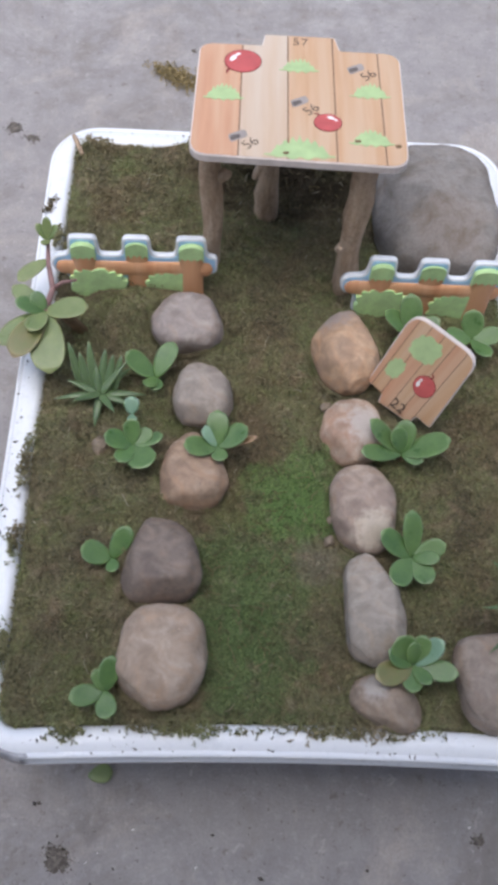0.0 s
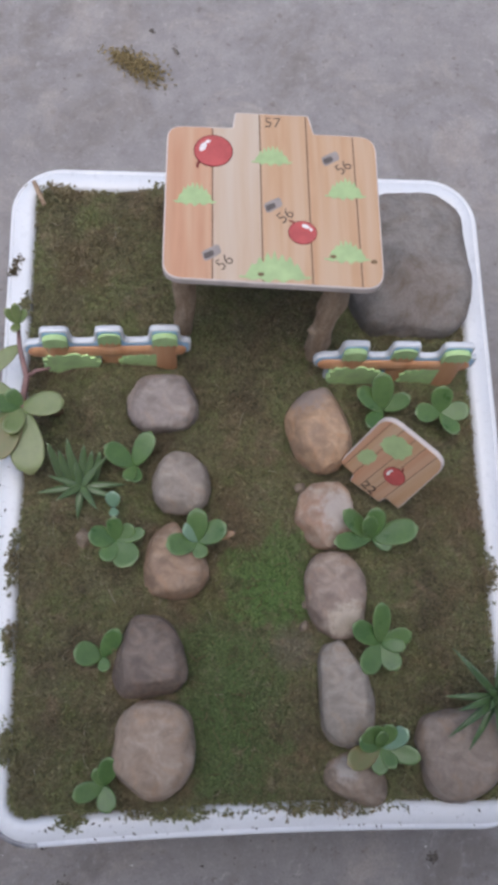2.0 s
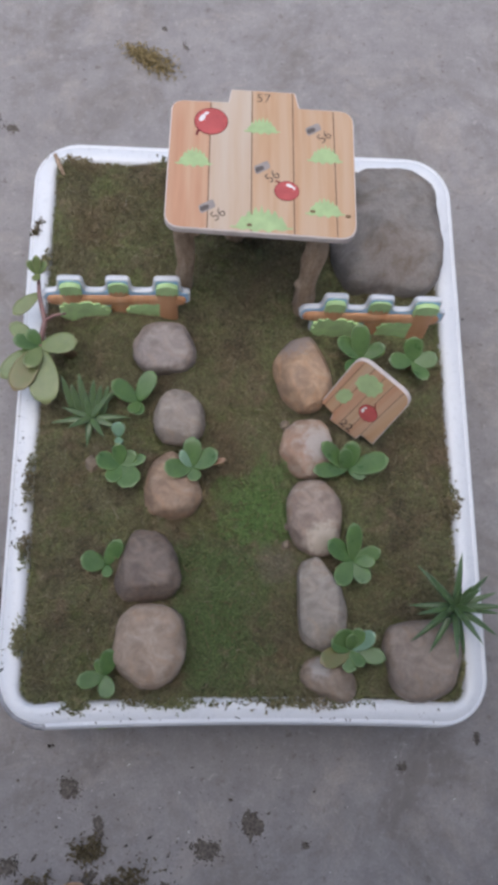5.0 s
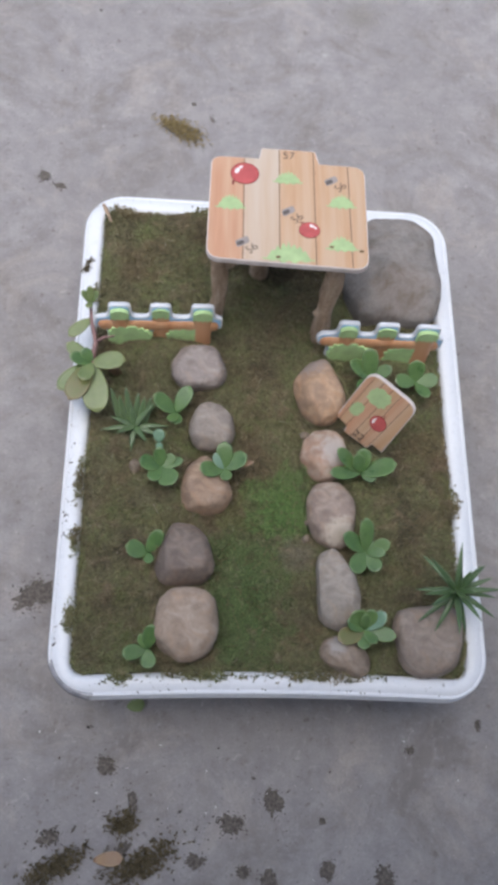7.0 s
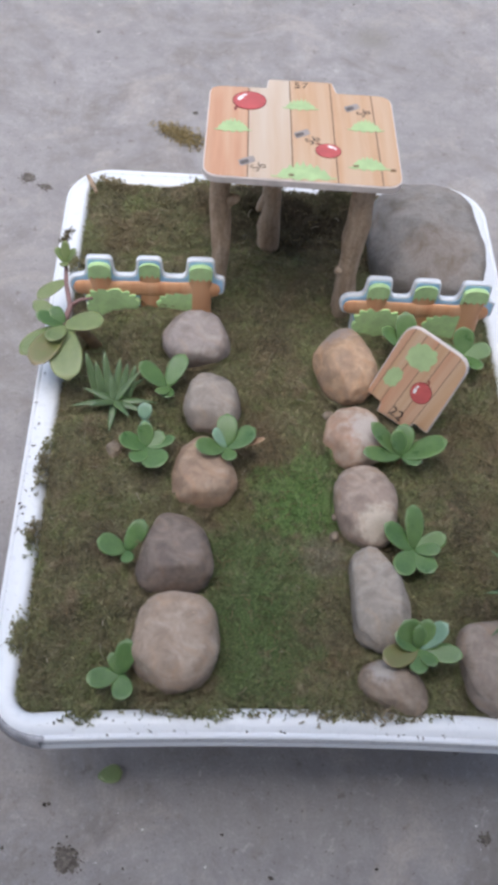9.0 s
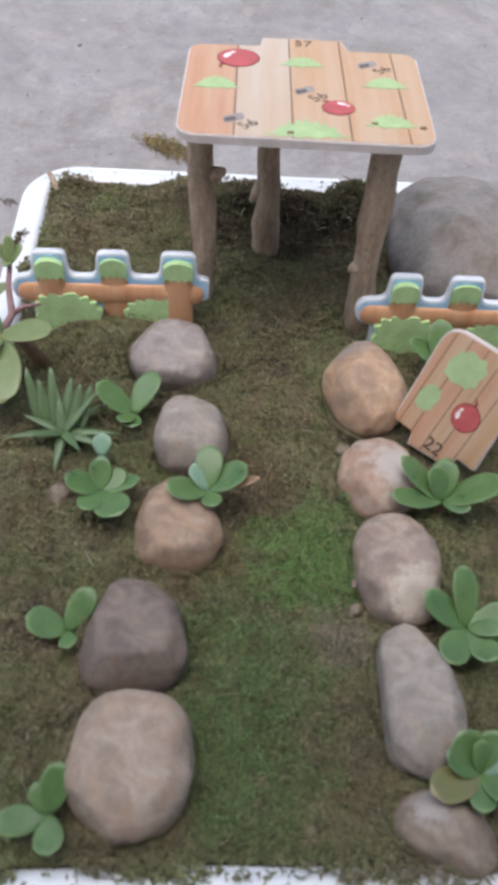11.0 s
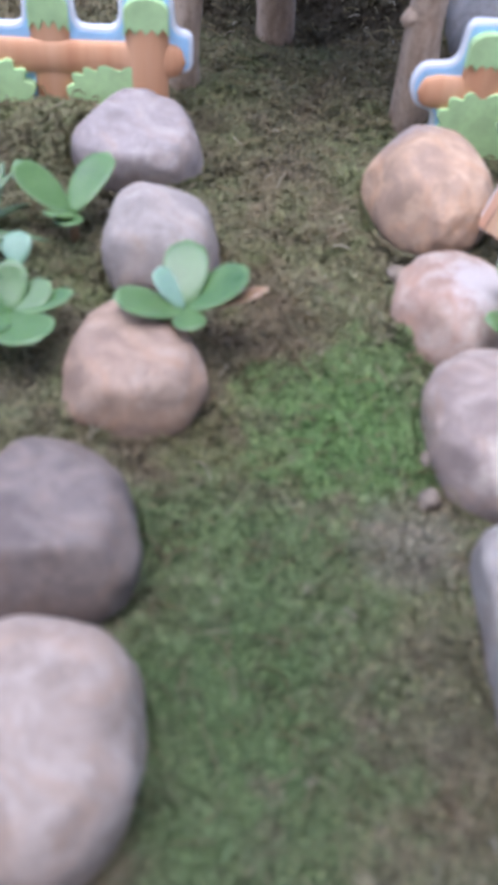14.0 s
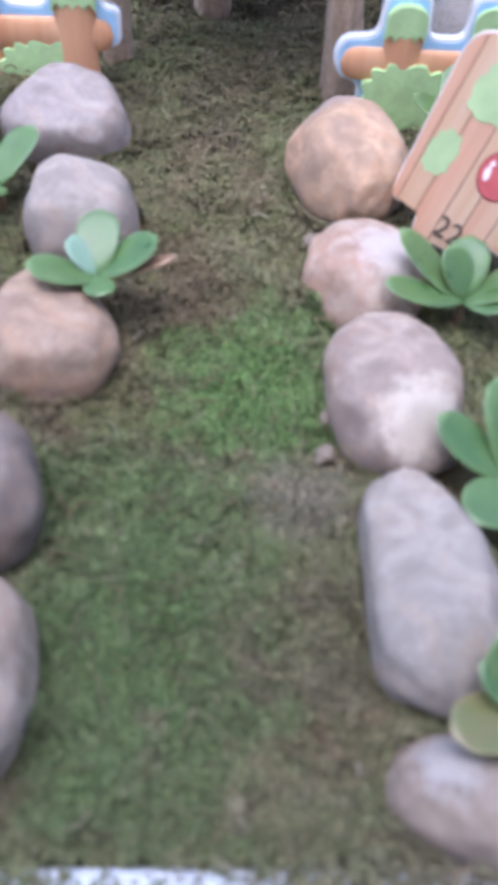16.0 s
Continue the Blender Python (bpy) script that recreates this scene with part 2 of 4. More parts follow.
CONCRETE, PLASTER, PLASTIC, SOIL = concrete(), plaster(), white_plastic(), soil()
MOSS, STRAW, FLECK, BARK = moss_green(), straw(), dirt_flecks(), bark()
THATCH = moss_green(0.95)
SMUDGE = plain("dirt_smudge", (0.145, 0.127, 0.110), 0.95, 0.5, 320.0, 0.1)
DRY_MOSS = plain("dry_moss", (0.30, 0.235, 0.12), 0.9, 0.4, 200.0, 0.1)
DAMP_MOSS = plain("damp_moss", (0.150, 0.123, 0.075), 0.9, 0.45, 200.0, 0.1)
PINE_A = print_wood("pine_orange", (0.58, 0.325, 0.20), (0.50, 0.26, 0.15), (0.60, 0.40, 0.265))
PINE_B = print_wood("pine_pale", (0.58, 0.445, 0.325), (0.54, 0.39, 0.27), (0.60, 0.50, 0.40))
PINE_C = print_wood("pine_honey", (0.57, 0.37, 0.225), (0.50, 0.295, 0.16), (0.59, 0.43, 0.295))
GREY_GLOSS = plain("grey_gloss_plastic", (0.30, 0.30, 0.32), 0.22, 0.5, 70.0, 0.6)
BOARD_EDGE = plain("board_edge", (0.66, 0.585, 0.545), 0.6, 0.16, 60.0)
LINE = plain("printed_line", (0.19, 0.11, 0.065), 0.5)
INK = plain("ink", (0.10, 0.072, 0.055), 0.5)
RED = plain("apple_red", (0.50, 0.105, 0.10), 0.4, 0.2, 60.0)
DARK_RED = plain("apple_outline", (0.18, 0.02, 0.02), 0.4)
SHINE = plain("apple_shine", (0.85, 0.80, 0.78), 0.4)
LIME = plain("bush_green", (0.41, 0.545, 0.27), 0.45, 0.14, 60.0)
GRASS = plain("fence_green", (0.47, 0.66, 0.31), 0.45, 0.12)
BUSH = plain("fence_bush", (0.54, 0.76, 0.35), 0.45, 0.14)
FENCE_WHITE = plain("fence_white", (0.74, 0.76, 0.79), 0.45, 0.05)
FENCE_BLUE = plain("fence_blue", (0.42, 0.66, 0.88), 0.45, 0.12)
LOG = print_wood("log_brown", (0.70, 0.36, 0.185), (0.58, 0.27, 0.13), (0.75, 0.44, 0.25))
SLOT_DARK = plain("slot_dark", (0.13, 0.11, 0.10), 0.7)
SLOT_GREY = plain("slot_grey", (0.34, 0.30, 0.28), 0.6)
JADE = leaf_mat("jade_leaf", (0.055, 0.122, 0.034), (0.110, 0.200, 0.058), (0.19, 0.265, 0.11))
JADE_PALE = leaf_mat("jade_pale", (0.11, 0.21, 0.12), (0.19, 0.31, 0.20), (0.28, 0.39, 0.28))
JADE_OLIVE = leaf_mat("jade_olive", (0.13, 0.185, 0.062), (0.20, 0.26, 0.10), (0.27, 0.26, 0.13))
JADE_RED = leaf_mat("jade_reddish", (0.13, 0.17, 0.055), (0.18, 0.17, 0.065), (0.27, 0.17, 0.09))
DRY_LEAF = leaf_mat("dry_leaf", (0.22, 0.12, 0.06), (0.30, 0.18, 0.10), (0.36, 0.26, 0.16))
ALOE = leaf_mat("aloe_leaf", (0.060, 0.110, 0.042), (0.095, 0.160, 0.066), (0.17, 0.24, 0.12))
ALOE_PALE = leaf_mat("aloe_pale", (0.068, 0.118, 0.046), (0.104, 0.165, 0.068), (0.18, 0.24, 0.12))
TWIG = plain("jade_twig", (0.27, 0.16, 0.15), 0.6, 0.25)
STEM = plain("plant_stem", (0.20, 0.13, 0.07), 0.7, 0.25)


# ---- builders ----
def mesh_of(bm, material, smooth=True):
    me = bpy.data.meshes.new("mesh")
    bm.to_mesh(me)
    bm.free()
    me.materials.append(material)
    me.polygons.foreach_set("use_smooth", [smooth] * len(me.polygons))
    return me


def part(name, bm, material, parent=None, label="", smooth=True, at=None):
    """One mesh object, under a thing or a part."""
    ob = new(name, mesh_of(bm, material, smooth))
    if parent:
        ob.parent = parent
    if at is not None:
        ob.matrix_basis = at
    return tagged(ob, label)


def thing(name, at, label, category, group=""):
    ob = new(name)
    ob.empty_display_size = 0.01
    ob.matrix_basis = at
    return tagged(ob, label, category, group)


def raw(name, verts, faces, material, smooth=False):
    me = bpy.data.meshes.new(name)
    me.from_pydata(verts, [], faces)
    me.materials.append(material)
    if smooth:
        me.polygons.foreach_set("use_smooth", [True] * len(me.polygons))
    return new(name, me)


def rounded(points, radius, steps=5):
    """A polygon with its corners rounded; radius: one for all, or a list."""
    out, n = [], len(points)
    for i, p in enumerate(points):
        r = radius[i] if hasattr(radius, "__len__") else radius
        p, a, b = Vector(p), Vector(points[i - 1]), Vector(points[(i + 1) % n])
        da, db = a - p, b - p
        cut = min(r, 0.48 * da.length, 0.48 * db.length)
        s, e = p + da.normalized() * cut, p + db.normalized() * cut
        for k in range(steps + 1):
            t = k / steps
            out.append(tuple((1 - t) ** 2 * s + 2 * t * (1 - t) * p + t * t * e))
    return out


def clipped(points, x0, x1):
    """The strip of a polygon between two x."""
    for sign, lim in ((1, x0), (-1, -x1)):
        out = []
        for i, p in enumerate(points):
            q = points[i - 1]
            ip, iq = sign * p[0] >= lim, sign * q[0] >= lim
            if ip != iq:
                t = (sign * lim - q[0]) / (p[0] - q[0])
                out.append((sign * lim, q[1] + t * (p[1] - q[1])))
            if ip:
                out.append(p)
        points = out
    return points


def inset(points, d):
    """A polygon, given counter-clockwise, moved inwards by d."""
    out, n = [], len(points)
    for i, p in enumerate(points):
        a, b = Vector(points[i - 1]), Vector(points[(i + 1) % n])
        t = b - a
        if t.length < 1e-9:
            out.append(p)
            continue
        t.normalize()
        out.append((p[0] - t.y * d, p[1] + t.x * d))
    return out


def slab(points, z0, z1, bevel=0.0, segments=2):
    """A polygon with thickness, its upper edge rounded."""
    bm = bmesh.new()
    clean = [p for i, p in enumerate(points) if (Vector(p) - Vector(points[i - 1])).length > 1e-6]
    f = bm.faces.new([bm.verts.new((x, y, z1)) for x, y in clean])
    if f.normal.z < 0 or sum(a[0] * b[1] - b[0] * a[1] for a, b in zip(clean, clean[1:] + clean[:1])) < 0:
        f.normal_flip()
    low = bmesh.ops.extrude_face_region(bm, geom=[f])
    top = [v for v in low["geom"] if isinstance(v, bmesh.types.BMVert)]
    for v in bm.verts:
        v.co.z = z0
    for v in top:
        v.co.z = z1
    bmesh.ops.recalc_face_normals(bm, faces=bm.faces)
    if bevel:
        rim = [e for e in bm.edges if all(abs(v.co.z - z1) < 1e-7 for v in e.verts)]
        bmesh.ops.bevel(bm, geom=rim, offset=bevel, segments=segments, profile=0.6, affect="EDGES", clamp_overlap=True)
    return bm


def bush(cx, cy, w, h, seed, n=72):
    """The outline of a printed bush: leafy dome above, spread thin points at its foot."""
    r, out = random.Random(seed), []
    for k in range(n):
        t = k / (n - 1)
        dome = math.sin(math.pi * min(1.0, max(0.0, (t - 0.10) / 0.80))) ** 0.62
        leafy = 0.80 + 0.14 * math.sin(19 * math.pi * t + seed) + 0.08 * r.uniform(-1, 1)
        out.append((cx + w * (t - 0.5), cy + h * (-0.28 + 0.80 * dome * leafy)))
    for k in range(24, -1, -1):
        t = k / 24
        out.append((cx + w * (0.02 + 0.96 * t - 0.5), cy - h * (0.34 + 0.16 * math.sin(math.pi * t) * (0.6 + 0.4 * math.sin(9 * math.pi * t + seed)))))
    return out


def blob(cx, cy, w, h, seed, lobes=7, n=44):
    """The lobed outline of a printed bush."""
    ph = random.Random(seed).random() * 6
    out = []
    for i in range(n):
        a = 2 * math.pi * i / n
        c, d = math.cos(a), math.sin(a)
        x, y = math.copysign(abs(c) ** 0.72, c), math.copysign(abs(d) ** 0.72, d)
        r = 0.90 + 0.16 * abs(math.sin(lobes * a / 2 + ph)) + 0.07 * math.sin(2 * a + ph)
        out.append((cx + 0.5 * w * x * r, cy + 0.5 * h * r * (y if y > 0 else 0.8 * y)))
    return out


def ellipse(cx, cy, rx, ry, n=28, turn=0.0):
    c, s = math.cos(turn), math.sin(turn)
    out = []
    for i in range(n):
        a = 2 * math.pi * i / n
        x, y = rx * math.cos(a), ry * math.sin(a)
        out.append((cx + c * x - s * y, cy + s * x + c * y))
    return out


def writing(text, size, material, parent, at, label, thin=0.0):
    cu = bpy.data.curves.new("lettering", "FONT")
    cu.body, cu.size, cu.align_x, cu.align_y, cu.extrude = text, size, "CENTER", "CENTER", 0.0001
    cu.offset = -thin
    tmp = new("lettering", cu)
    me = bpy.data.meshes.new_from_object(tmp)
    bpy.data.objects.remove(tmp)
    me.materials.clear()
    me.materials.append(material)
    ob = new("number_print", me)
    ob.parent, ob.matrix_basis = parent, at
    return tagged(ob, label)


def frame_of(origin, u, v):
    u, v = Vector(u).normalized(), Vector(v)
    n = u.cross(v).normalized()
    v = n.cross(u)
    m = Matrix((u, v, n)).transposed().to_4x4()
    m.translation = origin
    return m


def tube(points, radii, sides=10, rough=0.0, seed=0):
    """A bent rod through points, closed at both ends."""
    bm = bmesh.new()
    rings = []
    for i, (p, r) in enumerate(zip(points, radii)):
        p = Vector(p)
        d = (Vector(points[min(i + 1, len(points) - 1)]) - Vector(points[max(i - 1, 0)])).normalized()
        a = d.cross(Vector((0.3, 1, 0.2))).normalized()
        b = d.cross(a)
        ring = []
        for k in range(sides):
            g = 2 * math.pi * k / sides
            w = r * (1 + rough * noise.noise(Vector((math.cos(g) * 1.5 + seed, math.sin(g) * 1.5, 60 * p.z))))
            ring.append(bm.verts.new(p + w * (math.cos(g) * a + math.sin(g) * b)))
        rings.append(ring)
    for r0, r1 in zip(rings, rings[1:]):
        for k in range(sides):
            bm.faces.new((r0[k], r0[(k + 1) % sides], r1[(k + 1) % sides], r1[k]))
    bm.faces.new(rings[0][::-1])
    bm.faces.new(rings[-1])
    bmesh.ops.recalc_face_normals(bm, faces=bm.faces)
    return bm


# ---- setting: concrete yard, with an unseen wall and slab added to shape the light ----
bm = bmesh.new()
bmesh.ops.create_grid(bm, x_segments=60, y_segments=60, size=1.0)
for v in bm.verts:
    v.co.x *= 40
    v.co.y *= 40
tagged(part("ground", bm, CONCRETE), "worn grey concrete yard with stains and pits", "ground", kind="structure")
# unseen wall, added to limit the sky and bounce light at the fences
bm = bmesh.new()
bmesh.ops.create_cube(bm, size=1.0, matrix=Matrix.Translation((0, -2.1, 0.8)) @ Matrix.Diagonal((6, 0.2, 1.6, 1)))
tagged(part("wall_south", bm, PLASTER, smooth=False), "unseen white plaster wall added to bounce light", "wall", kind="structure")
# unseen slab, added to cast the shade of someone standing in front
bm = bmesh.new()
bmesh.ops.create_cube(bm, size=1.0, matrix=Matrix.Translation((0.4, -0.995, 1.16)) @ Matrix.Diagonal((2.2, 2.004, 0.06, 1)))
tagged(part("ceiling", bm, PLASTER, smooth=False), "unseen white slab added overhead to block light", "ceiling", kind="structure")

# ---- tray ----
TRAY = pose(0.0448, 0.3270, 0, 0, 0, 1.0)
HALF_X, HALF_Y = 0.2115, 0.2812


def tray_ring(ins, z, corner, n=14, bow=0.0055):
    """A ring of the tray: a rounded rectangle, its front side bowed a little inwards."""
    hx, hy, r = HALF_X - ins, HALF_Y - ins, max(corner - 1.5 * ins, 0.012)
    out = []
    spans = [((hx - r, -hy + r), -90), ((hx - r, hy - r), 0), ((-hx + r, hy - r), 90), ((-hx + r, -hy + r), 180)]
    for (cx, cy), a0 in spans:
        for k in range(n + 1):
            a = radians(a0 + 90 * k / n)
            out.append(Vector((cx + r * math.cos(a), cy + r * math.sin(a), z)))
    dense = []
    for i, p in enumerate(out):
        q = out[(i + 1) % len(out)]
        dense.append(p)
        if (q - p).length > 0.1:
            dense += [p.lerp(q, k / 14) for k in range(1, 14)]
    for p in dense:
        if p.y < 0:
            w = max(0.0, 1 - (p.x / hx) ** 2) * min(1.0, (-p.y / hy) ** 6)
            p.y += bow * w
            p.z += 0.002 * w * (z > 0.05)
    return dense


profile = [(0.060, 0.000), (0.048, 0.001), (0.044, 0.006), (0.017, 0.096), (0.0145, 0.0985), (0.0018, 0.0992), (0.0003, 0.1000), (0.0, 0.1016), (0.0003, 0.1034), (0.0016, 0.1042), (0.0020, 0.1052),
           (0.0018, 0.1110), (0.0020, 0.1136), (0.0026, 0.1147), (0.0038, 0.1152), (0.0052, 0.1151), (0.0057, 0.1144), (0.0063, 0.1144), (0.0068, 0.1151), (0.0185, 0.1151), (0.0215, 0.1136), (0.0232, 0.1095), (0.0250, 0.098), (0.046, 0.012), (0.060, 0.008)]
tray = thing("tray", TRAY, "deep white plastic tray filled with soil and moss, on concrete", "tray")


def lofted(rows, closed):
    bm = bmesh.new()
    rings = [[bm.verts.new(p) for p in tray_ring(i, z, 0.048)] for i, z in rows]
    for r0, r1 in zip(rings, rings[1:] + (rings[:1] if closed else [])):
        for k in range(len(r0)):
            j = (k + 1) % len(r0)
            bm.faces.new((r0[k], r0[j], r1[j], r1[k]))
    if not closed:
        bm.faces.new(rings[0][::-1])
        bm.faces.new(rings[-1])
    bmesh.ops.recalc_face_normals(bm, faces=bm.faces)
    return bm


part("basin", lofted(profile[:4] + profile[-3:], False), PLASTIC, tray, "sloping white plastic walls")
part("rim", lofted(profile[3:-2], True), PLASTIC, tray, "flat rolled white rim with a lip")
# a glossy dark grey strip over the lip at the front left corner
bm = bmesh.new()
strip = []
for ins, z in ((0.0012, 0.1000), (-0.0006, 0.1030), (0.0012, 0.1135), (0.0030, 0.1158), (0.0052, 0.1160), (0.0058, 0.1146)):
    ring = [p for p in tray_ring(ins, z, 0.048) if p.x < -HALF_X + 0.047 and p.y < -HALF_Y + 0.040]
    strip.append([bm.verts.new(p) for p in sorted(ring, key=lambda p: p.y - p.x)])
for r0, r1 in zip(strip, strip[1:]):
    for k in range(min(len(r0), len(r1)) - 1):
        bm.faces.new((r0[k], r0[k + 1], r1[k + 1], r1[k]))
bmesh.ops.recalc_face_normals(bm, faces=bm.faces)
part("corner_lip", bm, GREY_GLOSS, tray, "glossy dark grey corner of the rim")

# ---- stones: x, y, width, depth, height, top, turn, narrowing, squareness, tones ----
PEBBLES = ((0.0812, 0.3140, 0.0042), (0.0815, 0.2035, 0.0036), (0.0825, 0.2200, 0.0026), (-0.0930, 0.2715, 0.0062))
STONES = [
    (-0.0325, 0.3825, 0.060, 0.051, 0.050, 0.1470, 0, -0.08, 2.25, "flat-topped lilac grey river stone", ((0.29, 0.255, 0.26), (0.37, 0.335, 0.34), (0.45, 0.41, 0.405)), None, ((0, -0.25, 1, 0.70), (0.1, -1, -0.1, 0.90))),
    (-0.0165, 0.3155, 0.047, 0.051, 0.046, 0.1480, 8, -0.16, 2.1, "smooth pale grey egg-shaped stone", ((0.33, 0.295, 0.28), (0.40, 0.36, 0.34), (0.46, 0.42, 0.39)), None, ()),
    (-0.0210, 0.2535, 0.049, 0.061, 0.042, 0.1410, 4, -0.24, 2.2, "tan brown river stone with a pale foot", ((0.30, 0.215, 0.165), (0.41, 0.30, 0.225), (0.45, 0.36, 0.295)), None, ((0.75, 0.65, 0, 0.76), (0, -0.2, 1, 0.80))),
    (-0.0386, 0.1800, 0.054, 0.064, 0.046, 0.1480, 4, -0.23, 2.5, "dark grey brown wedge-shaped stone", ((0.165, 0.135, 0.125), (0.235, 0.195, 0.175), (0.28, 0.235, 0.21)), None, ((0.1, -1, 0.35, 0.80), (0, 0.12, 1, 0.80))),
    (-0.0340, 0.1140, 0.062, 0.069, 0.048, 0.1490, -8, 0.04, 2.3, "large pale pinkish beige stone", ((0.35, 0.275, 0.225), (0.43, 0.36, 0.31), (0.50, 0.43, 0.385)), None, ((0, 0, 1, 0.86),)),
    (0.0970, 0.3615, 0.053, 0.072, 0.046, 0.1470, 6, 0.11, 2.5, "orange and tan egg-shaped stone with grey end", ((0.40, 0.285, 0.215), (0.54, 0.38, 0.265), (0.61, 0.46, 0.34)), ((0.31, 0.27, 0.255), (-0.006, 0.034, 0.010), 0.026), ((0.85, 0.45, 0.3, 0.84),)),
    (0.1005, 0.2915, 0.049, 0.055, 0.036, 0.1380, 0, -0.05, 2.3, "pinkish white mottled stone", ((0.42, 0.27, 0.205), (0.47, 0.37, 0.315), (0.53, 0.48, 0.44)), ((0.56, 0.52, 0.49), (0.010, 0.002, 0.014), 0.020), ((0.3, 0.3, 1, 0.82), (-0.7, -0.7, 0.3, 0.85))),
    (0.1065, 0.2275, 0.049, 0.068, 0.042, 0.1440, 8, 0.02, 2.15, "lilac beige egg-shaped stone with a pale patch", ((0.30, 0.24, 0.22), (0.40, 0.33, 0.295), (0.49, 0.42, 0.375)), ((0.64, 0.56, 0.45), (0.002, -0.022, 0.014), 0.018), ()),
    (0.1110, 0.1525, 0.045, 0.077, 0.042, 0.1430, 11, -0.20, 2.7, "rough pale grey wedge-shaped stone", ((0.31, 0.285, 0.27), (0.39, 0.36, 0.34), (0.45, 0.42, 0.40)), None, ((0, 0, 1, 0.84), (-1, 0.12, 0, 0.84), (0.9, -0.5, 0, 0.92))),
    (0.1180, 0.0905, 0.052, 0.034, 0.034, 0.1320, -24, -0.05, 2.2, "small beige stone beside the tray rim", ((0.27, 0.215, 0.175), (0.33, 0.275, 0.235), (0.39, 0.34, 0.30)), ((0.46, 0.42, 0.385), (-0.010, 0.004, 0.012), 0.012), ()),
    (0.2010, 0.1080, 0.067, 0.069, 0.042, 0.1400, 4, 0.08, 3.0, "large square-edged grey beige stone", ((0.28, 0.235, 0.215), (0.34, 0.295, 0.27), (0.39, 0.34, 0.315)), None, ((0, 0, 1, 0.80),)),
    (0.1790, 0.5150, 0.108, 0.130, 0.086, 0.1570, 0, -0.03, 3.6, "big domed grey rock with white mineral veins", ((0.15, 0.135, 0.125), (0.20, 0.182, 0.170), (0.27, 0.25, 0.24)), ((0.165, 0.120, 0.085), (0.004, -0.036, 0.030), 0.040), ((0.1, -0.75, 1, 0.96), (-0.8, -0.1, 0.75, 1.02), (-0.9, -0.7, 0.1, 1.12))),
]
for i, (x, y, w, d, h, top, turn, narrow, power, label, tones, spot, cuts) in enumerate(STONES):
    bm = bmesh.new()
    bmesh.ops.create_icosphere(bm, subdivisions=5, radius=1.0)
    big = w > 0.09
    chips = random.Random(40 + i)
    cuts = list(cuts) + [(chips.uniform(-1, 1), chips.uniform(-1, 1), chips.uniform(0.1, 0.9), chips.uniform(0.91, 0.97)) for _ in range(0 if big else 4)]
    for v in bm.verts:
        p = v.co.normalized()
        k = (abs(p.x) ** power + abs(p.y) ** power + abs(p.z) ** (3.0 if big else 2.3)) ** (-1 / power)
        q = p * k
        s = p * 1.1 + Vector((i * 7.3, i * 3.1, 0))
        q *= 1 + 0.08 * noise.noise(s) + 0.04 * noise.noise(s * 2.3) + 0.024 * noise.noise(s * 5) + 0.009 * noise.noise(s * 13)
        for nx, ny, nz, lim in cuts:                     # worn, flattened sides
            n = Vector((nx, ny, nz)).normalized()
            over = q.dot(n) - lim
            if over > -0.10:
                q -= n * (over if over > 0.10 else (over + 0.10) ** 2 / 0.40) * 0.9
        q.x *= 1 + narrow * q.y
        v.co = (q.x * w / 2, q.y * d / 2, q.z * h / 2)
    m = stone_mat("stone", *tones, *(spot or ()), scale=22.0 if big else 48.0, vein=0.34 if big else 0.05)
    tagged(part("rock" if big else "stone", bm, m, at=pose(x, y, top - h / 2, 0, 0, turn)), label, "stone", "" if big else "stones along the moss path")


PEBBLE = stone_mat("pebble", (0.20, 0.165, 0.13), (0.27, 0.23, 0.19), (0.34, 0.30, 0.26), scale=90.0)
for i, (x, y, r) in enumerate(PEBBLES):
    bm = bmesh.new()
    bmesh.ops.create_icosphere(bm, subdivisions=3, radius=1.0)
    for v in bm.verts:
        k = 1 + 0.38 * noise.noise(v.co * 1.2 + Vector((i * 5.0, 0, 0)))
        v.co = (v.co.x * r * k * 1.2, v.co.y * r * k, v.co.z * r * k * 0.75)
    tagged(part("pebble", bm, PEBBLE, at=pose(x, y, 0.1180, 0, 0, 37 * i)), "small grey pebble half sunk in the moss", "pebble", "small pebbles among the moss")

# ---- soil and moss ----
def bed_height(x, y):
    h = 0.1150 + 0.0050 * noise.noise(Vector((x * 16, y * 16, 0.3))) + 0.0042 * noise.noise(Vector((x * 46, y * 46, 2.3))) + 0.0018 * noise.noise(Vector((x * 120, y * 120, 6.3)))
    h += 0.014 * math.exp(-(((x + 0.078) / 0.036) ** 2 + ((y - 0.398) / 0.020) ** 2))
    h += 0.017 * math.exp(-(((x + 0.03) / 0.030) ** 2 + ((y - 0.560) / 0.024) ** 2))
    h += 0.007 * math.exp(-(((x + 0.1) / 0.045) ** 2 + ((y - 0.235) / 0.05) ** 2))
    h += 0.015 * math.exp(-(((x - 0.105) / 0.020) ** 2 + ((y - 0.572) / 0.018) ** 2))
    h += 0.014 * math.exp(-(((x - 0.030) / 0.030) ** 2 + ((y - 0.568) / 0.020) ** 2))
    h += 0.006 * math.exp(-(((x + 0.1) / 0.05) ** 2 + ((y - 0.13) / 0.05) ** 2))
    return h


BED_X, BED_Y = (-0.1485, 0.2345), (0.0655, 0.5905)


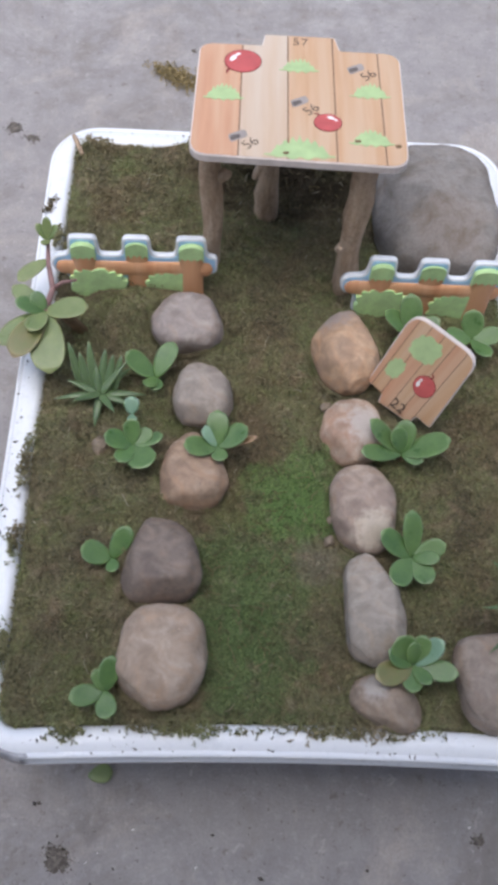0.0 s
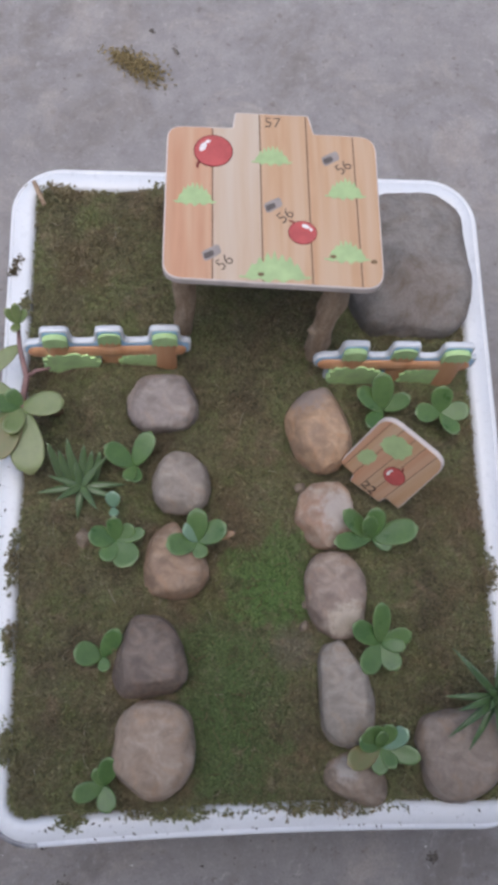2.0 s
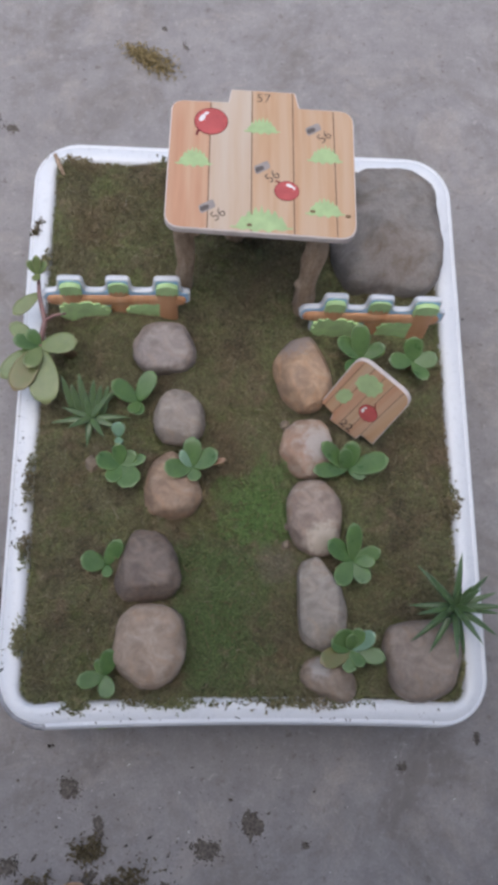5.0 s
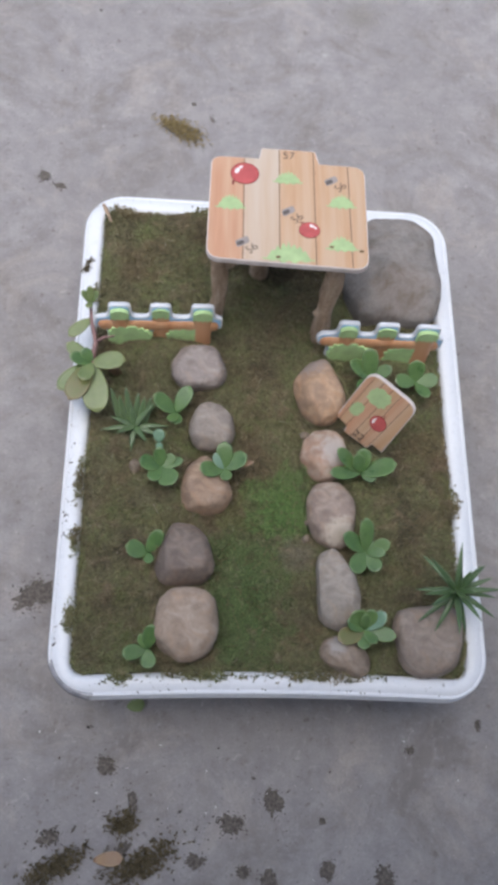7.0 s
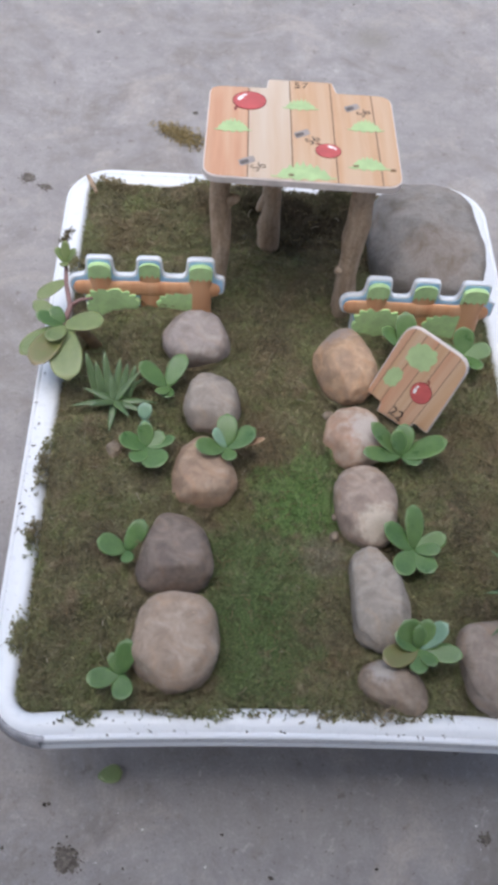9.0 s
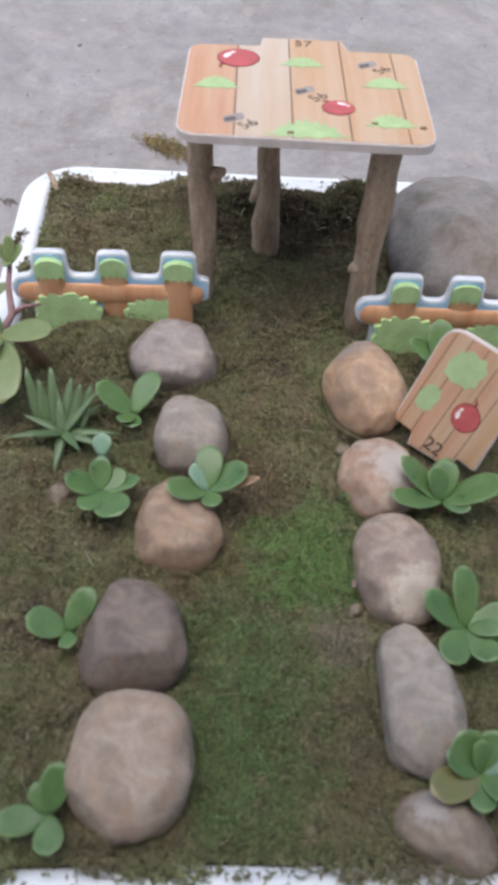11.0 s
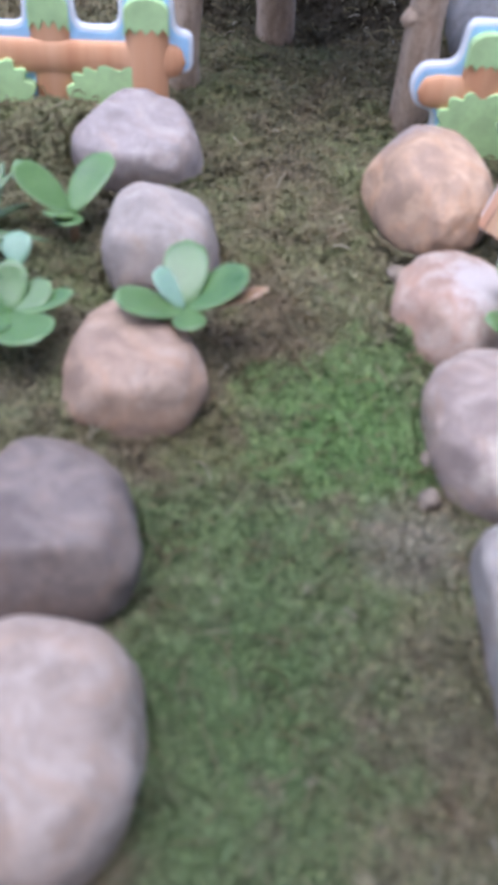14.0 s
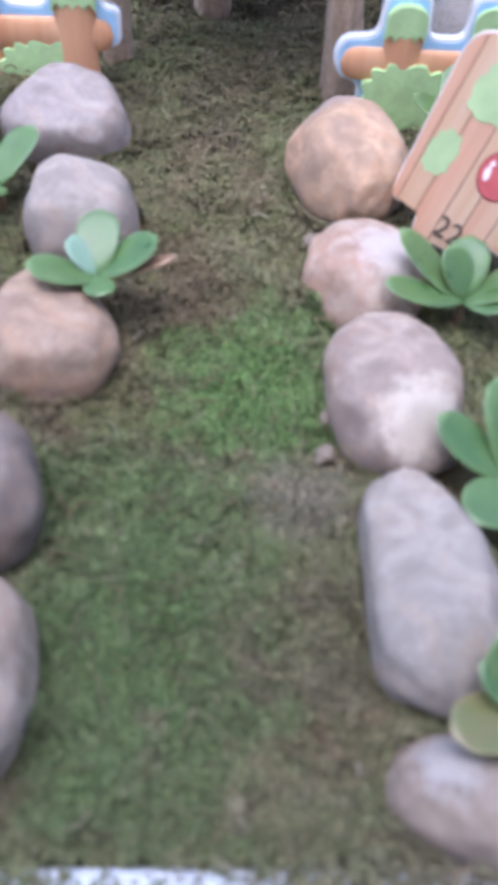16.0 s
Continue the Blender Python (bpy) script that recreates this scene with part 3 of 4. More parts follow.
def inside(x, y, grow=0.0):
    """How deep a place lies inside the tray's inner edge."""
    p = TRAY.inverted() @ Vector((x, y, 0))
    hx, hy, r = HALF_X - 0.0228 + grow, HALF_Y - 0.0222 + grow, 0.016
    dx, dy = abs(p.x) - hx + r, abs(p.y) - hy + r
    if p.y < 0:
        dy += 0.0055 * max(0.0, 1 - (p.x / hx) ** 2)
    return r - (math.hypot(max(dx, 0), max(dy, 0)) + min(max(dx, dy), 0))


NX, NY = 150, 204
verts, faces = [], []
for j in range(NY + 1):
    for i in range(NX + 1):
        x = BED_X[0] + (BED_X[1] - BED_X[0]) * i / NX
        y = BED_Y[0] + (BED_Y[1] - BED_Y[0]) * j / NY
        e = inside(x, y)
        z = bed_height(x, y) + 0.0012 * noise.noise(Vector((x * 260, y * 260, 5)))
        verts.append((x, y, z - max(0.0, 0.004 - e) * 2.0 if e > -0.01 else 0.09))
for j in range(NY):
    for i in range(NX):
        a = j * (NX + 1) + i
        if inside(*verts[a][:2]) > -0.002:
            faces.append((a, a + 1, a + NX + 2, a + NX + 1))
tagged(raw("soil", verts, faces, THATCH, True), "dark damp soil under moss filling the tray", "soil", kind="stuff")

rnd = np.random.RandomState(4)


def under_stone(x, y):
    for sx, sy, w, d, *_ in STONES:
        if ((x - sx) / (w * 0.43)) ** 2 + ((y - sy) / (d * 0.43)) ** 2 < 1:
            return True
    return False


spots = []
while len(spots) < 76000:
    x, y = rnd.uniform(*BED_X), rnd.uniform(*BED_Y)
    e = inside(x, y)
    if e < 0.0035 - 0.0035 * rnd.rand() or under_stone(x, y):
        continue
    patch = noise.noise(Vector((x * 40, y * 40, 8)))
    spots.append((x, y, bed_height(x, y) - 0.0012 - max(0.0, 0.003 - e), 0.0026 + 0.0013 * rnd.rand() + 0.0009 * patch))
# moss that creeps up the stones' feet
for k, (sx, sy, w, d, h, top, turn, *_) in enumerate(STONES):
    for _ in range(int(9000 * (w + d))):
        a = rnd.rand() * 2 * math.pi
        lift = max(0.0, noise.noise(Vector((1.6 * math.cos(a) + 9 * k, 1.6 * math.sin(a), 4)))) * rnd.rand()
        q = 0.52 - 0.06 * lift + 0.03 * rnd.rand()
        px, py = w * q * math.cos(a), d * q * math.sin(a)
        c, s = math.cos(radians(turn)), math.sin(radians(turn))
        x, y = sx + c * px - s * py, sy + s * px + c * py
        if inside(x, y) > 0.002:
            spots.append((x, y, bed_height(x, y) + 0.013 * lift, 0.0032))
# moss that hangs over the rim in ragged bunches
for cx, cy, rx, ry, n in ((-0.1425, 0.118, 0.006, 0.012, 170), (-0.1455, 0.195, 0.005, 0.012, 90), (-0.1460, 0.255, 0.005, 0.022, 130), (-0.092, 0.068, 0.010, 0.007, 150),
                          (-0.02, 0.070, 0.03, 0.006, 240), (0.09, 0.071, 0.05, 0.005, 240), (0.2335, 0.245, 0.006, 0.014, 140), (0.02, 0.583, 0.02, 0.007, 160),
                          (0.10, 0.582, 0.02, 0.012, 420), (-0.02, 0.580, 0.025, 0.012, 420), (-0.13, 0.578, 0.015, 0.007, 160), (-0.150, 0.47, 0.004, 0.01, 90)):
    for _ in range(n):
        x, y = rnd.normal(cx, rx * 0.5), rnd.normal(cy, ry * 0.5)
        spots.append((x, y, max(0.1160, bed_height(x, y)) + 0.004 * rnd.rand() ** 2, 0.0033))


def tufts(name, spots, blades, material):
    """Tufts of short moss leaves, each leaf a small kite."""
    base = np.repeat(np.array(spots), blades, axis=0)
    n = len(base)
    a, e = rnd.rand(n) * 2 * np.pi, 0.25 + 1.15 * rnd.rand(n)
    size = base[:, 3]
    l = (size * (0.55 + 0.75 * rnd.rand(n)))[:, None]
    d = np.stack([np.cos(a) * np.cos(e), np.sin(a) * np.cos(e), np.sin(e)], 1)
    w = np.stack([-np.sin(a), np.cos(a), 0 * a], 1) * (size * (0.12 + 0.08 * rnd.rand(n)))[:, None]
    p = base[:, :3]
    co = np.stack([p, p + 0.56 * l * d + w, p + l * d * (1, 1, 0.9), p + 0.56 * l * d - w], 1).reshape(-1, 3)
    me = bpy.data.meshes.new(name)
    me.vertices.add(4 * n)
    me.vertices.foreach_set("co", co.ravel())
    me.loops.add(4 * n)
    me.loops.foreach_set("vertex_index", np.arange(4 * n))
    me.polygons.add(n)
    me.polygons.foreach_set("loop_start", np.arange(0, 4 * n, 4))
    me.update(calc_edges=True)
    me.materials.append(material)
    return new(name, me)


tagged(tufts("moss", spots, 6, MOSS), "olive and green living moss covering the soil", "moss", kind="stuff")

# dry stalks and chips lying in the moss
verts, faces = [], []
for _ in range(2600):
    x, y = rnd.uniform(*BED_X), rnd.uniform(*BED_Y)
    if inside(x, y) < 0.004 or under_stone(x, y):
        continue
    a, l, w = rnd.rand() * 6.283, 0.003 + 0.010 * rnd.rand() ** 2.5, 0.00014 + 0.00020 * rnd.rand()
    z = bed_height(x, y) + 0.0022 + 0.002 * rnd.rand()
    b, n = a + rnd.uniform(-0.7, 0.7), len(verts)
    pts = [(x, y), (x + math.cos(a) * l * 0.5, y + math.sin(a) * l * 0.5)]
    pts.append((pts[1][0] + math.cos(b) * l * 0.5, pts[1][1] + math.sin(b) * l * 0.5))
    for k, (px, py) in enumerate(pts):
        g = a if k < 2 else b
        verts += [(px - math.sin(g) * w, py + math.cos(g) * w, z + 0.001 * (k == 1)), (px + math.sin(g) * w, py - math.cos(g) * w, z + 0.001 * (k == 1)), (px, py, z + 0.0006 + 0.001 * (k == 1))]
    for k in (0, 3):
        faces += [(n + k, n + k + 3, n + k + 5, n + k + 2), (n + k + 1, n + k + 2, n + k + 5, n + k + 4)]
tagged(raw("dry_stalks", verts, faces, STRAW), "dry straw-coloured stalks and chips in the moss", "plant litter", kind="stuff")


def crumbs(name, spots, label, material=None):
    """Loose crumbs: little four-sided chips."""
    verts, faces = [], []
    for x, y, z, s in spots:
        n, a = len(verts), rnd.rand() * 6.283
        ex = 0.6 + 1.0 * rnd.rand()
        c, d = math.cos(a) * s, math.sin(a) * s
        verts.extend([(x + c * ex, y + d * ex, z), (x - d * 0.6, y + c * 0.6, z), (x - c * ex, y - d * ex, z), (x + d * 0.5, y - c * 0.5, z), (x + 0.2 * c, y + 0.2 * d, z + s * 0.7)])
        faces.extend([(n, n + 1, n + 4), (n + 1, n + 2, n + 4), (n + 2, n + 3, n + 4), (n + 3, n, n + 4)])
    return tagged(raw(name, verts, faces, material or FLECK), label, "crumbs", kind="stuff")


spots = []
while len(spots) < 130:
    x, y = (rnd.normal(-0.158, 0.005), rnd.uniform(0.08, 0.36)) if rnd.rand() < 0.45 else (rnd.uniform(-0.13, 0.22), rnd.normal(0.060, 0.005))
    if -0.018 < inside(x, y) < -0.003:
        spots.append((x, y, 0.1152 if y > 0.075 else 0.1165, 0.0005 + 0.0014 * rnd.rand() ** 2.2))
crumbs("soil_crumbs", spots, "dark soil crumbs scattered on the white tray rim")


# ---- shelter: printed board on three branch posts ----
ROOF = frame_of((0.0433, 0.4934, 0.2590), (0.9998, 0.0022, 0.0204), (0, 0.9944, -0.1061))
shelter = thing("shelter", pose(0.043, 0.48, 0.115), "toy shelter with printed plank roof on branch posts", "toy house")
back = Matrix.Translation((-0.043, -0.48, -0.115))
outline = rounded([(-0.0765, -0.0660), (0.0765, -0.0718), (0.0785, 0.0590), (0.0328, 0.0598), (0.0292, 0.0766), (-0.0256, 0.0775), (-0.0275, 0.0632), (-0.0752, 0.0632)],
                  [0.014, 0.015, 0.014, 0.001, 0.002, 0.002, 0.001, 0.012], 7)
roof = part("roof", slab(outline, -0.0056, 0.0, 0.0009), BOARD_EDGE, shelter, "thick printed plywood board", False, back @ ROOF)
part("line_print", slab(inset(outline, 0.0013), -0.0005, 0.00012), LINE, roof, "dark printed plank lines", False)
edges = [-0.09, -0.0421, -0.0075, 0.0268, 0.0610, 0.09]
for k, m in enumerate((PINE_A, PINE_B, PINE_C, PINE_C, PINE_C)):
    strip = clipped(inset(outline, 0.0011), edges[k] + 0.0005, edges[k + 1] - 0.0005)
    part("plank_print", slab(strip, 0.0, 0.0004), m, roof, "", False)


def apple_print(cx, cy, rx, ry, turn, lit, parent):
    ap = part("apple_print", slab(ellipse(cx, cy, rx, ry, 32), 0.0004, 0.00065), DARK_RED, parent, "printed red apple", False)
    part("apple_skin", slab(ellipse(cx, cy, rx * 0.95, ry * 0.94, 32), 0.0006, 0.0008), RED, ap, "", False)
    c, s = math.cos(lit), math.sin(lit)
    for u, v, a, b, g in ((-0.45, 0.35, 0.16, 0.30, -0.7), (-0.12, 0.62, 0.15, 0.10, 0.2)):
        part("shine", slab(ellipse(cx + rx * (c * u - s * v), cy + ry * (s * u + c * v), rx * a, ry * b, 14, g + lit), 0.0008, 0.0009), SHINE, ap, "", False)
    c, s = math.cos(turn), math.sin(turn)
    tip = [(-0.10, 0.92), (0.10, 0.92), (0.04, 1.18), (-0.14, 1.36), (-0.24, 1.30), (-0.08, 1.12)]
    part("apple_stalk", slab([(cx + rx * (c * u - s * v), cy + ry * (s * u + c * v)) for u, v in tip], 0.0004, 0.0007), DARK_RED, ap, "", False)
    return ap


apple_print(-0.0415, 0.0410, 0.0142, 0.0142, radians(135), radians(15), roof)
apple_print(0.0210, -0.0272, 0.0102, 0.0098, radians(35), radians(-75), roof)
for n, (cx, cy, w, h) in enumerate(((-0.0545, 0.0030, 0.027, 0.017), (0.0008, 0.0385, 0.027, 0.015), (0.0530, 0.0110, 0.027, 0.016), (0.0008, -0.0560, 0.045, 0.020), (0.0515, -0.0420, 0.029, 0.016))):
    part("bush_print", slab(bush(cx, cy, w * 1.12, h * 1.25, n), 0.0004, 0.0007), LIME, roof, "pale green printed bush", False)
for cx, cy in ((-0.0429, -0.0454), (0.0007, -0.0046), (0.0436, 0.0375)):
    g = radians(35)
    slot = part("slot", slab(rounded([(cx + math.cos(g) * u - math.sin(g) * v, cy + math.sin(g) * u + math.cos(g) * v) for u, v in ((-0.0080, -0.0036), (0.0060, -0.0042), (0.0082, 0.0032), (-0.0055, 0.0044))], 0.0024), 0.0004, 0.0006), SLOT_GREY, roof, "grey cut slot", False)
    cx, cy = cx - 0.0010, cy - 0.0008
    # flat dark piece laid on the board, painting the shade inside the slot
    part("slot_hole", slab(rounded([(cx + math.cos(g) * u - math.sin(g) * v, cy + math.sin(g) * u + math.cos(g) * v) for u, v in ((-0.0054, -0.0022), (0.0020, -0.0026), (0.0034, 0.0012), (-0.0040, 0.0024))], 0.0014), 0.0006, 0.0007), SLOT_DARK, slot, "", False)
for text, u, v, g in (("57", 0.0022, 0.0680, 0), ("56", -0.0338, -0.0530, 42), ("56", 0.0094, -0.0136, 42), ("56", 0.0530, 0.0297, 42)):
    writing(text, 0.0128 if g == 0 else 0.0126, INK, roof, pose(u, v, 0.00065, 0, 0, g), "dark printed number", 0.00016)
for u, v in ((0.0700, -0.0499), (0.0416, -0.0465), (-0.0090, -0.0620)):
    part("crumb", slab(blob(u, v, 0.004, 0.003, int(u * 1e4)), 0.0004, 0.0011), STEM, roof, "", False)


def post(points, radii, seed, knot):
    bm = tube(points, radii, 14, 0.35, seed)
    ob = part("post", bm, BARK, shelter, "rough brown branch with bark", True, back)
    if knot:
        p, q = Vector(knot[0]), Vector(knot[1])
        part("knot", tube([p, p.lerp(q, 0.6), q], [0.005, 0.004, 0.002], 8, 0.3, seed), BARK, ob)


def branch(a, b, r0, r1, seed, n=9):
    pts, rad = [], []
    for k in range(n):
        t = k / (n - 1)
        w = noise.noise_vector(Vector((seed, t * 2.6, 0))) * 0.0035 * math.sin(math.pi * t)
        pts.append(tuple(Vector(a).lerp(Vector(b), t) + Vector((w.x, w.y, 0))))
        rad.append((r0 + (r1 - r0) * t) * (1 + 0.12 * noise.noise(Vector((seed, t * 5, 9)))))
    return pts, rad


post(*branch((-0.0168, 0.452, 0.098), (-0.0188, 0.452, 0.2575), 0.0078, 0.0086, 3), 3, ((-0.012, 0.450, 0.222), (-0.003, 0.449, 0.226)))
post(*branch((0.0975, 0.436, 0.098), (0.0935, 0.440, 0.2590), 0.0095, 0.0092, 5), 5, ((0.091, 0.436, 0.168), (0.0835, 0.434, 0.163)))
post(*branch((0.0290, 0.512, 0.098), (0.0243, 0.510, 0.2520), 0.0105, 0.0060, 11), 11, ((0.024, 0.509, 0.176), (0.0160, 0.508, 0.160)))


# ---- small printed board leaning on the stones ----
BOARD = frame_of((0.1447, 0.3284, 0.1619), (0.7579, -0.6425, -0.1128), (0.3536, 0.2593, 0.8987))
board = thing("printed_board", pose(0.128, 0.32, 0.115), "small printed plank board leaning beside the stones", "toy board")
outline = rounded([(-0.0250, -0.0392), (-0.0100, -0.0392), (-0.0080, -0.0480), (0.0215, -0.0440), (0.0232, -0.0350), (0.0362, -0.0350), (0.0310, 0.0380), (-0.0280, 0.0340)],
                  [0.001, 0.001, 0.001, 0.001, 0.001, 0.002, 0.014, 0.014], 7)
face = part("panel", slab(outline, -0.0042, 0.0, 0.0010), BOARD_EDGE, board, "thick plywood with pale edge", False, Matrix.Translation((-0.128, -0.32, -0.115)) @ BOARD)
part("line_print", slab(inset(outline, 0.0012), -0.0005, 0.00012), LINE, face, "", False)
edges = [-0.04, -0.0205, -0.0105, 0.0008, 0.0108, 0.0215, 0.05]
for k in range(6):
    part("plank_print", slab(clipped(inset(outline, 0.0010), edges[k] + 0.0003, edges[k + 1] - 0.0003), 0.0, 0.0004), PINE_C if k % 2 else PINE_A, face, "", False)
apple_print(0.0125, -0.0090, 0.0090, 0.0098, radians(-5), radians(50), face)
part("bush_print", slab(blob(-0.0040, 0.0150, 0.022, 0.025, 31, 9, 60), 0.0004, 0.0007), LIME, face, "pale green printed bush", False)
part("bush_print", slab(blob(-0.0135, -0.0140, 0.012, 0.021, 32, 9, 60), 0.0004, 0.0007), LIME, face, "pale green printed bush", False)
writing("22", 0.0128, INK, face, pose(0.0066, -0.0378, 0.0011, 0, 0, 0), "dark printed number")


# ---- toy fences ----
def leafy_cap(cx, w, y0, y1, seed):
    """The outline of a post's printed leaves: domed above, ragged below."""
    rnd_cap, out = random.Random(70 + seed), []
    for k in range(9):
        out.append((cx - 0.5 * w + w * k / 8, y0 + (0.0030 if k % 2 else 0.0) + rnd_cap.uniform(-0.0008, 0.0008)))
    return out + [(cx + 0.5 * w * math.cos(g), y1 - 0.006 + 0.006 * math.sin(g)) for g in (math.pi * k / 12 for k in range(13))]


def fence(at, width, posts, label):
    """A printed log fence: white-edged panel, blue ground, rail, posts with green caps and bushes."""
    f = thing("toy_fence", at, label, "toy fence", "toy fences beside the shelter")
    top = [(width, 0.034)]
    for a, b in reversed(posts):
        top += [(b + 0.0014, 0.0365), (b, 0.055), (a, 0.055), (a - 0.0016, 0.0365)]
    shape = [(0.014, -0.012), (width - 0.016, -0.012), (width - 0.015, 0.0165), (width, 0.018), (width, 0.0355)] + top[1:] + [(0.004, 0.0352), (0.0, 0.026), (0.004, 0.016), (0.0135, 0.014)]
    outline = rounded(shape, 0.005, 4)
    panel = part("panel", slab(outline, -0.0048, 0.0, 0.0012, 3), FENCE_WHITE, f, "white foam edge", True)
    part("blue_print", slab(inset(outline, 0.0020), -0.001, 0.0003), FENCE_BLUE, panel, "pale blue printed ground", False)

    def log(x0, x1, y0, y1, raise_, along_x, round_end=0.0):
        """Half a log lying on the panel, its ends rounded off."""
        bm = bmesh.new()
        prev = None
        n = 10
        stops = (0.0, 0.012, 0.03, 0.06, 0.5, 0.94, 0.97, 0.988, 1.0)
        for k in range(n + 1):
            g = math.pi * k / n
            c, h = -math.cos(g), math.sin(g)
            row = []
            for t in stops:
                e = min(t, 1 - t)
                f = math.sqrt(max(0.0, 1 - (1 - min(1.0, e / 0.06)) ** 2)) if round_end else (0.55 if e < 0.01 else 1.0)
                z = 0.0004 + raise_ * h * max(0.15, f)
                if along_x:
                    row.append(bm.verts.new((x0 + t * (x1 - x0), 0.5 * (y0 + y1) + 0.5 * c * f * (y1 - y0), z)))
                else:
                    row.append(bm.verts.new((0.5 * (x0 + x1) + 0.5 * c * (x1 - x0) * (1 - 0.05 * math.sin(math.pi * t)), y0 + t * (y1 - y0), z)))
            if prev:
                for i in range(len(stops) - 1):
                    bm.faces.new((prev[i], row[i], row[i + 1], prev[i + 1]))
            prev = row
        bmesh.ops.recalc_face_normals(bm, faces=bm.faces)
        return bm

    part("rail", log(0.0042, width - 0.0035, 0.0155, 0.0312, 0.0028, True, 1.0), LOG, panel, "printed brown log rail")
    for k, (a, b) in enumerate(posts):
        part("fence_post", log(a + 0.0016, b - 0.0014, -0.010, 0.0390, 0.0014 if k == 1 else 0.0044, False), LOG, panel, "printed brown log post")
        part("cap_print", slab(leafy_cap(0.5 * (a + b), b - a - 0.0030, 0.0350, 0.0512, k), 0.0002, 0.0022 if k == 1 else 0.0049, 0.0008), GRASS, panel, "green printed leafy post cap", False)
    for n, (cx, w, h, proud) in enumerate(((0.037, 0.045, 0.036, 0.0048), (0.094, 0.040, 0.031, 0.0032))):
        part("bush_print", slab(blob(cx * width / 0.13, 0.0030, w, h * 1.2, 50 + n, 15, 120), 0.0004, proud, 0.0006), BUSH, panel, "green printed bush", False)
    return f


fence(frame_of((-0.1450, 0.4150, 0.1205), (1, 0.045, 0.0), (0, 0.12, 1)), 0.1345, ((0.0170, 0.0390), (0.0595, 0.0805), (0.1020, 0.1250)), "brown log toy fence with green caps, in moss")
fence(frame_of((0.0890, 0.4120, 0.1190), (1, 0.012, 0.0), (0, 0.12, 1)), 0.1370, ((0.0215, 0.0430), (0.0620, 0.0850), (0.1040, 0.1290)), "brown log toy fence beside the big rock")


# ---- plants ----
def leaf(length, width, thick, curl, tip=0.46, base=0.74, rings=10, sides=14):
    """One fleshy leaf along +x, its tip curling up or down."""
    bm = bmesh.new()
    margin = bm.verts.layers.float.new("margin")
    rows = []
    for i in range(rings + 1):
        t = i / rings
        s = 0.04 + 0.958 * t
        w = (s ** base) * ((1 - s) ** tip)
        w = width * 0.5 * w / ((base / (base + tip)) ** base * (tip / (base + tip)) ** tip)
        a = curl * t
        cx = length * (math.sin(a) / curl if abs(curl) > 1e-4 else t)
        cz = length * ((1 - math.cos(a)) / curl if abs(curl) > 1e-4 else 0)
        th = thick * 0.5 * min(1.0, 0.35 + 2.2 * w / width) * (1 - 0.35 * t)
        row = []
        for k in range(sides):
            g = 2 * math.pi * k / sides
            y, z = w * math.cos(g), th * math.sin(g)
            z += 0.16 * abs(y) * abs(y) / max(width * 0.5, 1e-6)
            row.append(bm.verts.new((cx - math.sin(a) * z, y, cz + math.cos(a) * z)))
            row[-1][margin] = max(abs(math.cos(g)) ** 14, 1.0 if t > 0.97 else 0.0)
        rows.append(row)
    for r0, r1 in zip(rows, rows[1:]):
        for k in range(sides):
            bm.faces.new((r0[k], r0[(k + 1) % sides], r1[(k + 1) % sides], r1[k]))
    bm.faces.new(rows[0])
    bm.faces.new(rows[-1][::-1])
    bmesh.ops.recalc_face_normals(bm, faces=bm.faces)
    return bm


def succulent(x, y, z, leaves, label, stem=True, name="succulent"):
    """A rosette: leaves of azimuth, rise, length, width and material round a short stem."""
    ground = bed_height(x, y) - 0.004
    plant = thing(name, pose(x, y, ground), label, "succulent plant", "jade cuttings in the moss")
    if stem:
        part("stem", tube([(0, 0, -0.004), (0.0005, 0, (z - ground) * 0.5), (0, 0, z - ground - 0.0015)], [0.0026, 0.0022, 0.0012], 8, 0.2, x * 90), STEM, plant)
    for az, rise, length, width, m in leaves:
        rise *= 0.8
        curl = 0.30 if rise < 30 else -0.20
        ob = part("leaf", leaf(length, width * 1.10, 0.0026, curl), m, plant)
        ob.matrix_basis = pose(0, 0, z - ground, 0, 0, az) @ pose(0, 0, 0, 0, -rise, 0) @ pose(0, 0, 0, random.uniform(-12, 12))
    return plant


J, P, O, D = JADE, JADE_PALE, JADE_OLIVE, JADE_RED
succulent(-0.0035, 0.2670, 0.1365, ((192, 12, 0.026, 0.017, J), (128, 40, 0.018, 0.011, P), (92, 38, 0.027, 0.015, J), (28, 18, 0.027, 0.016, J), (285, 5, 0.014, 0.011, J), (12, 4, 0.031, 0.006, DRY_LEAF)), "fresh green jade cutting against a pale stone")
succulent(-0.0545, 0.3290, 0.1270, ((152, 25, 0.030, 0.016, J), (62, 38, 0.031, 0.015, J), (275, 15, 0.016, 0.011, J), (250, 30, 0.018, 0.010, J)), "upright jade cutting between moss and stones")
succulent(-0.0665, 0.2690, 0.1280, ((172, 15, 0.023, 0.016, J), (302, 8, 0.025, 0.020, J), (97, 30, 0.020, 0.012, J), (40, 15, 0.018, 0.011, J), (242, 10, 0.020, 0.013, J), (15, 8, 0.024, 0.010, J)), "jade cutting with one pale upright leaf")
succulent(-0.0740, 0.1810, 0.1255, ((172, 18, 0.023, 0.017, J), (58, 40, 0.026, 0.013, J), (285, 12, 0.012, 0.009, J)), "small jade cutting beside a dark stone")
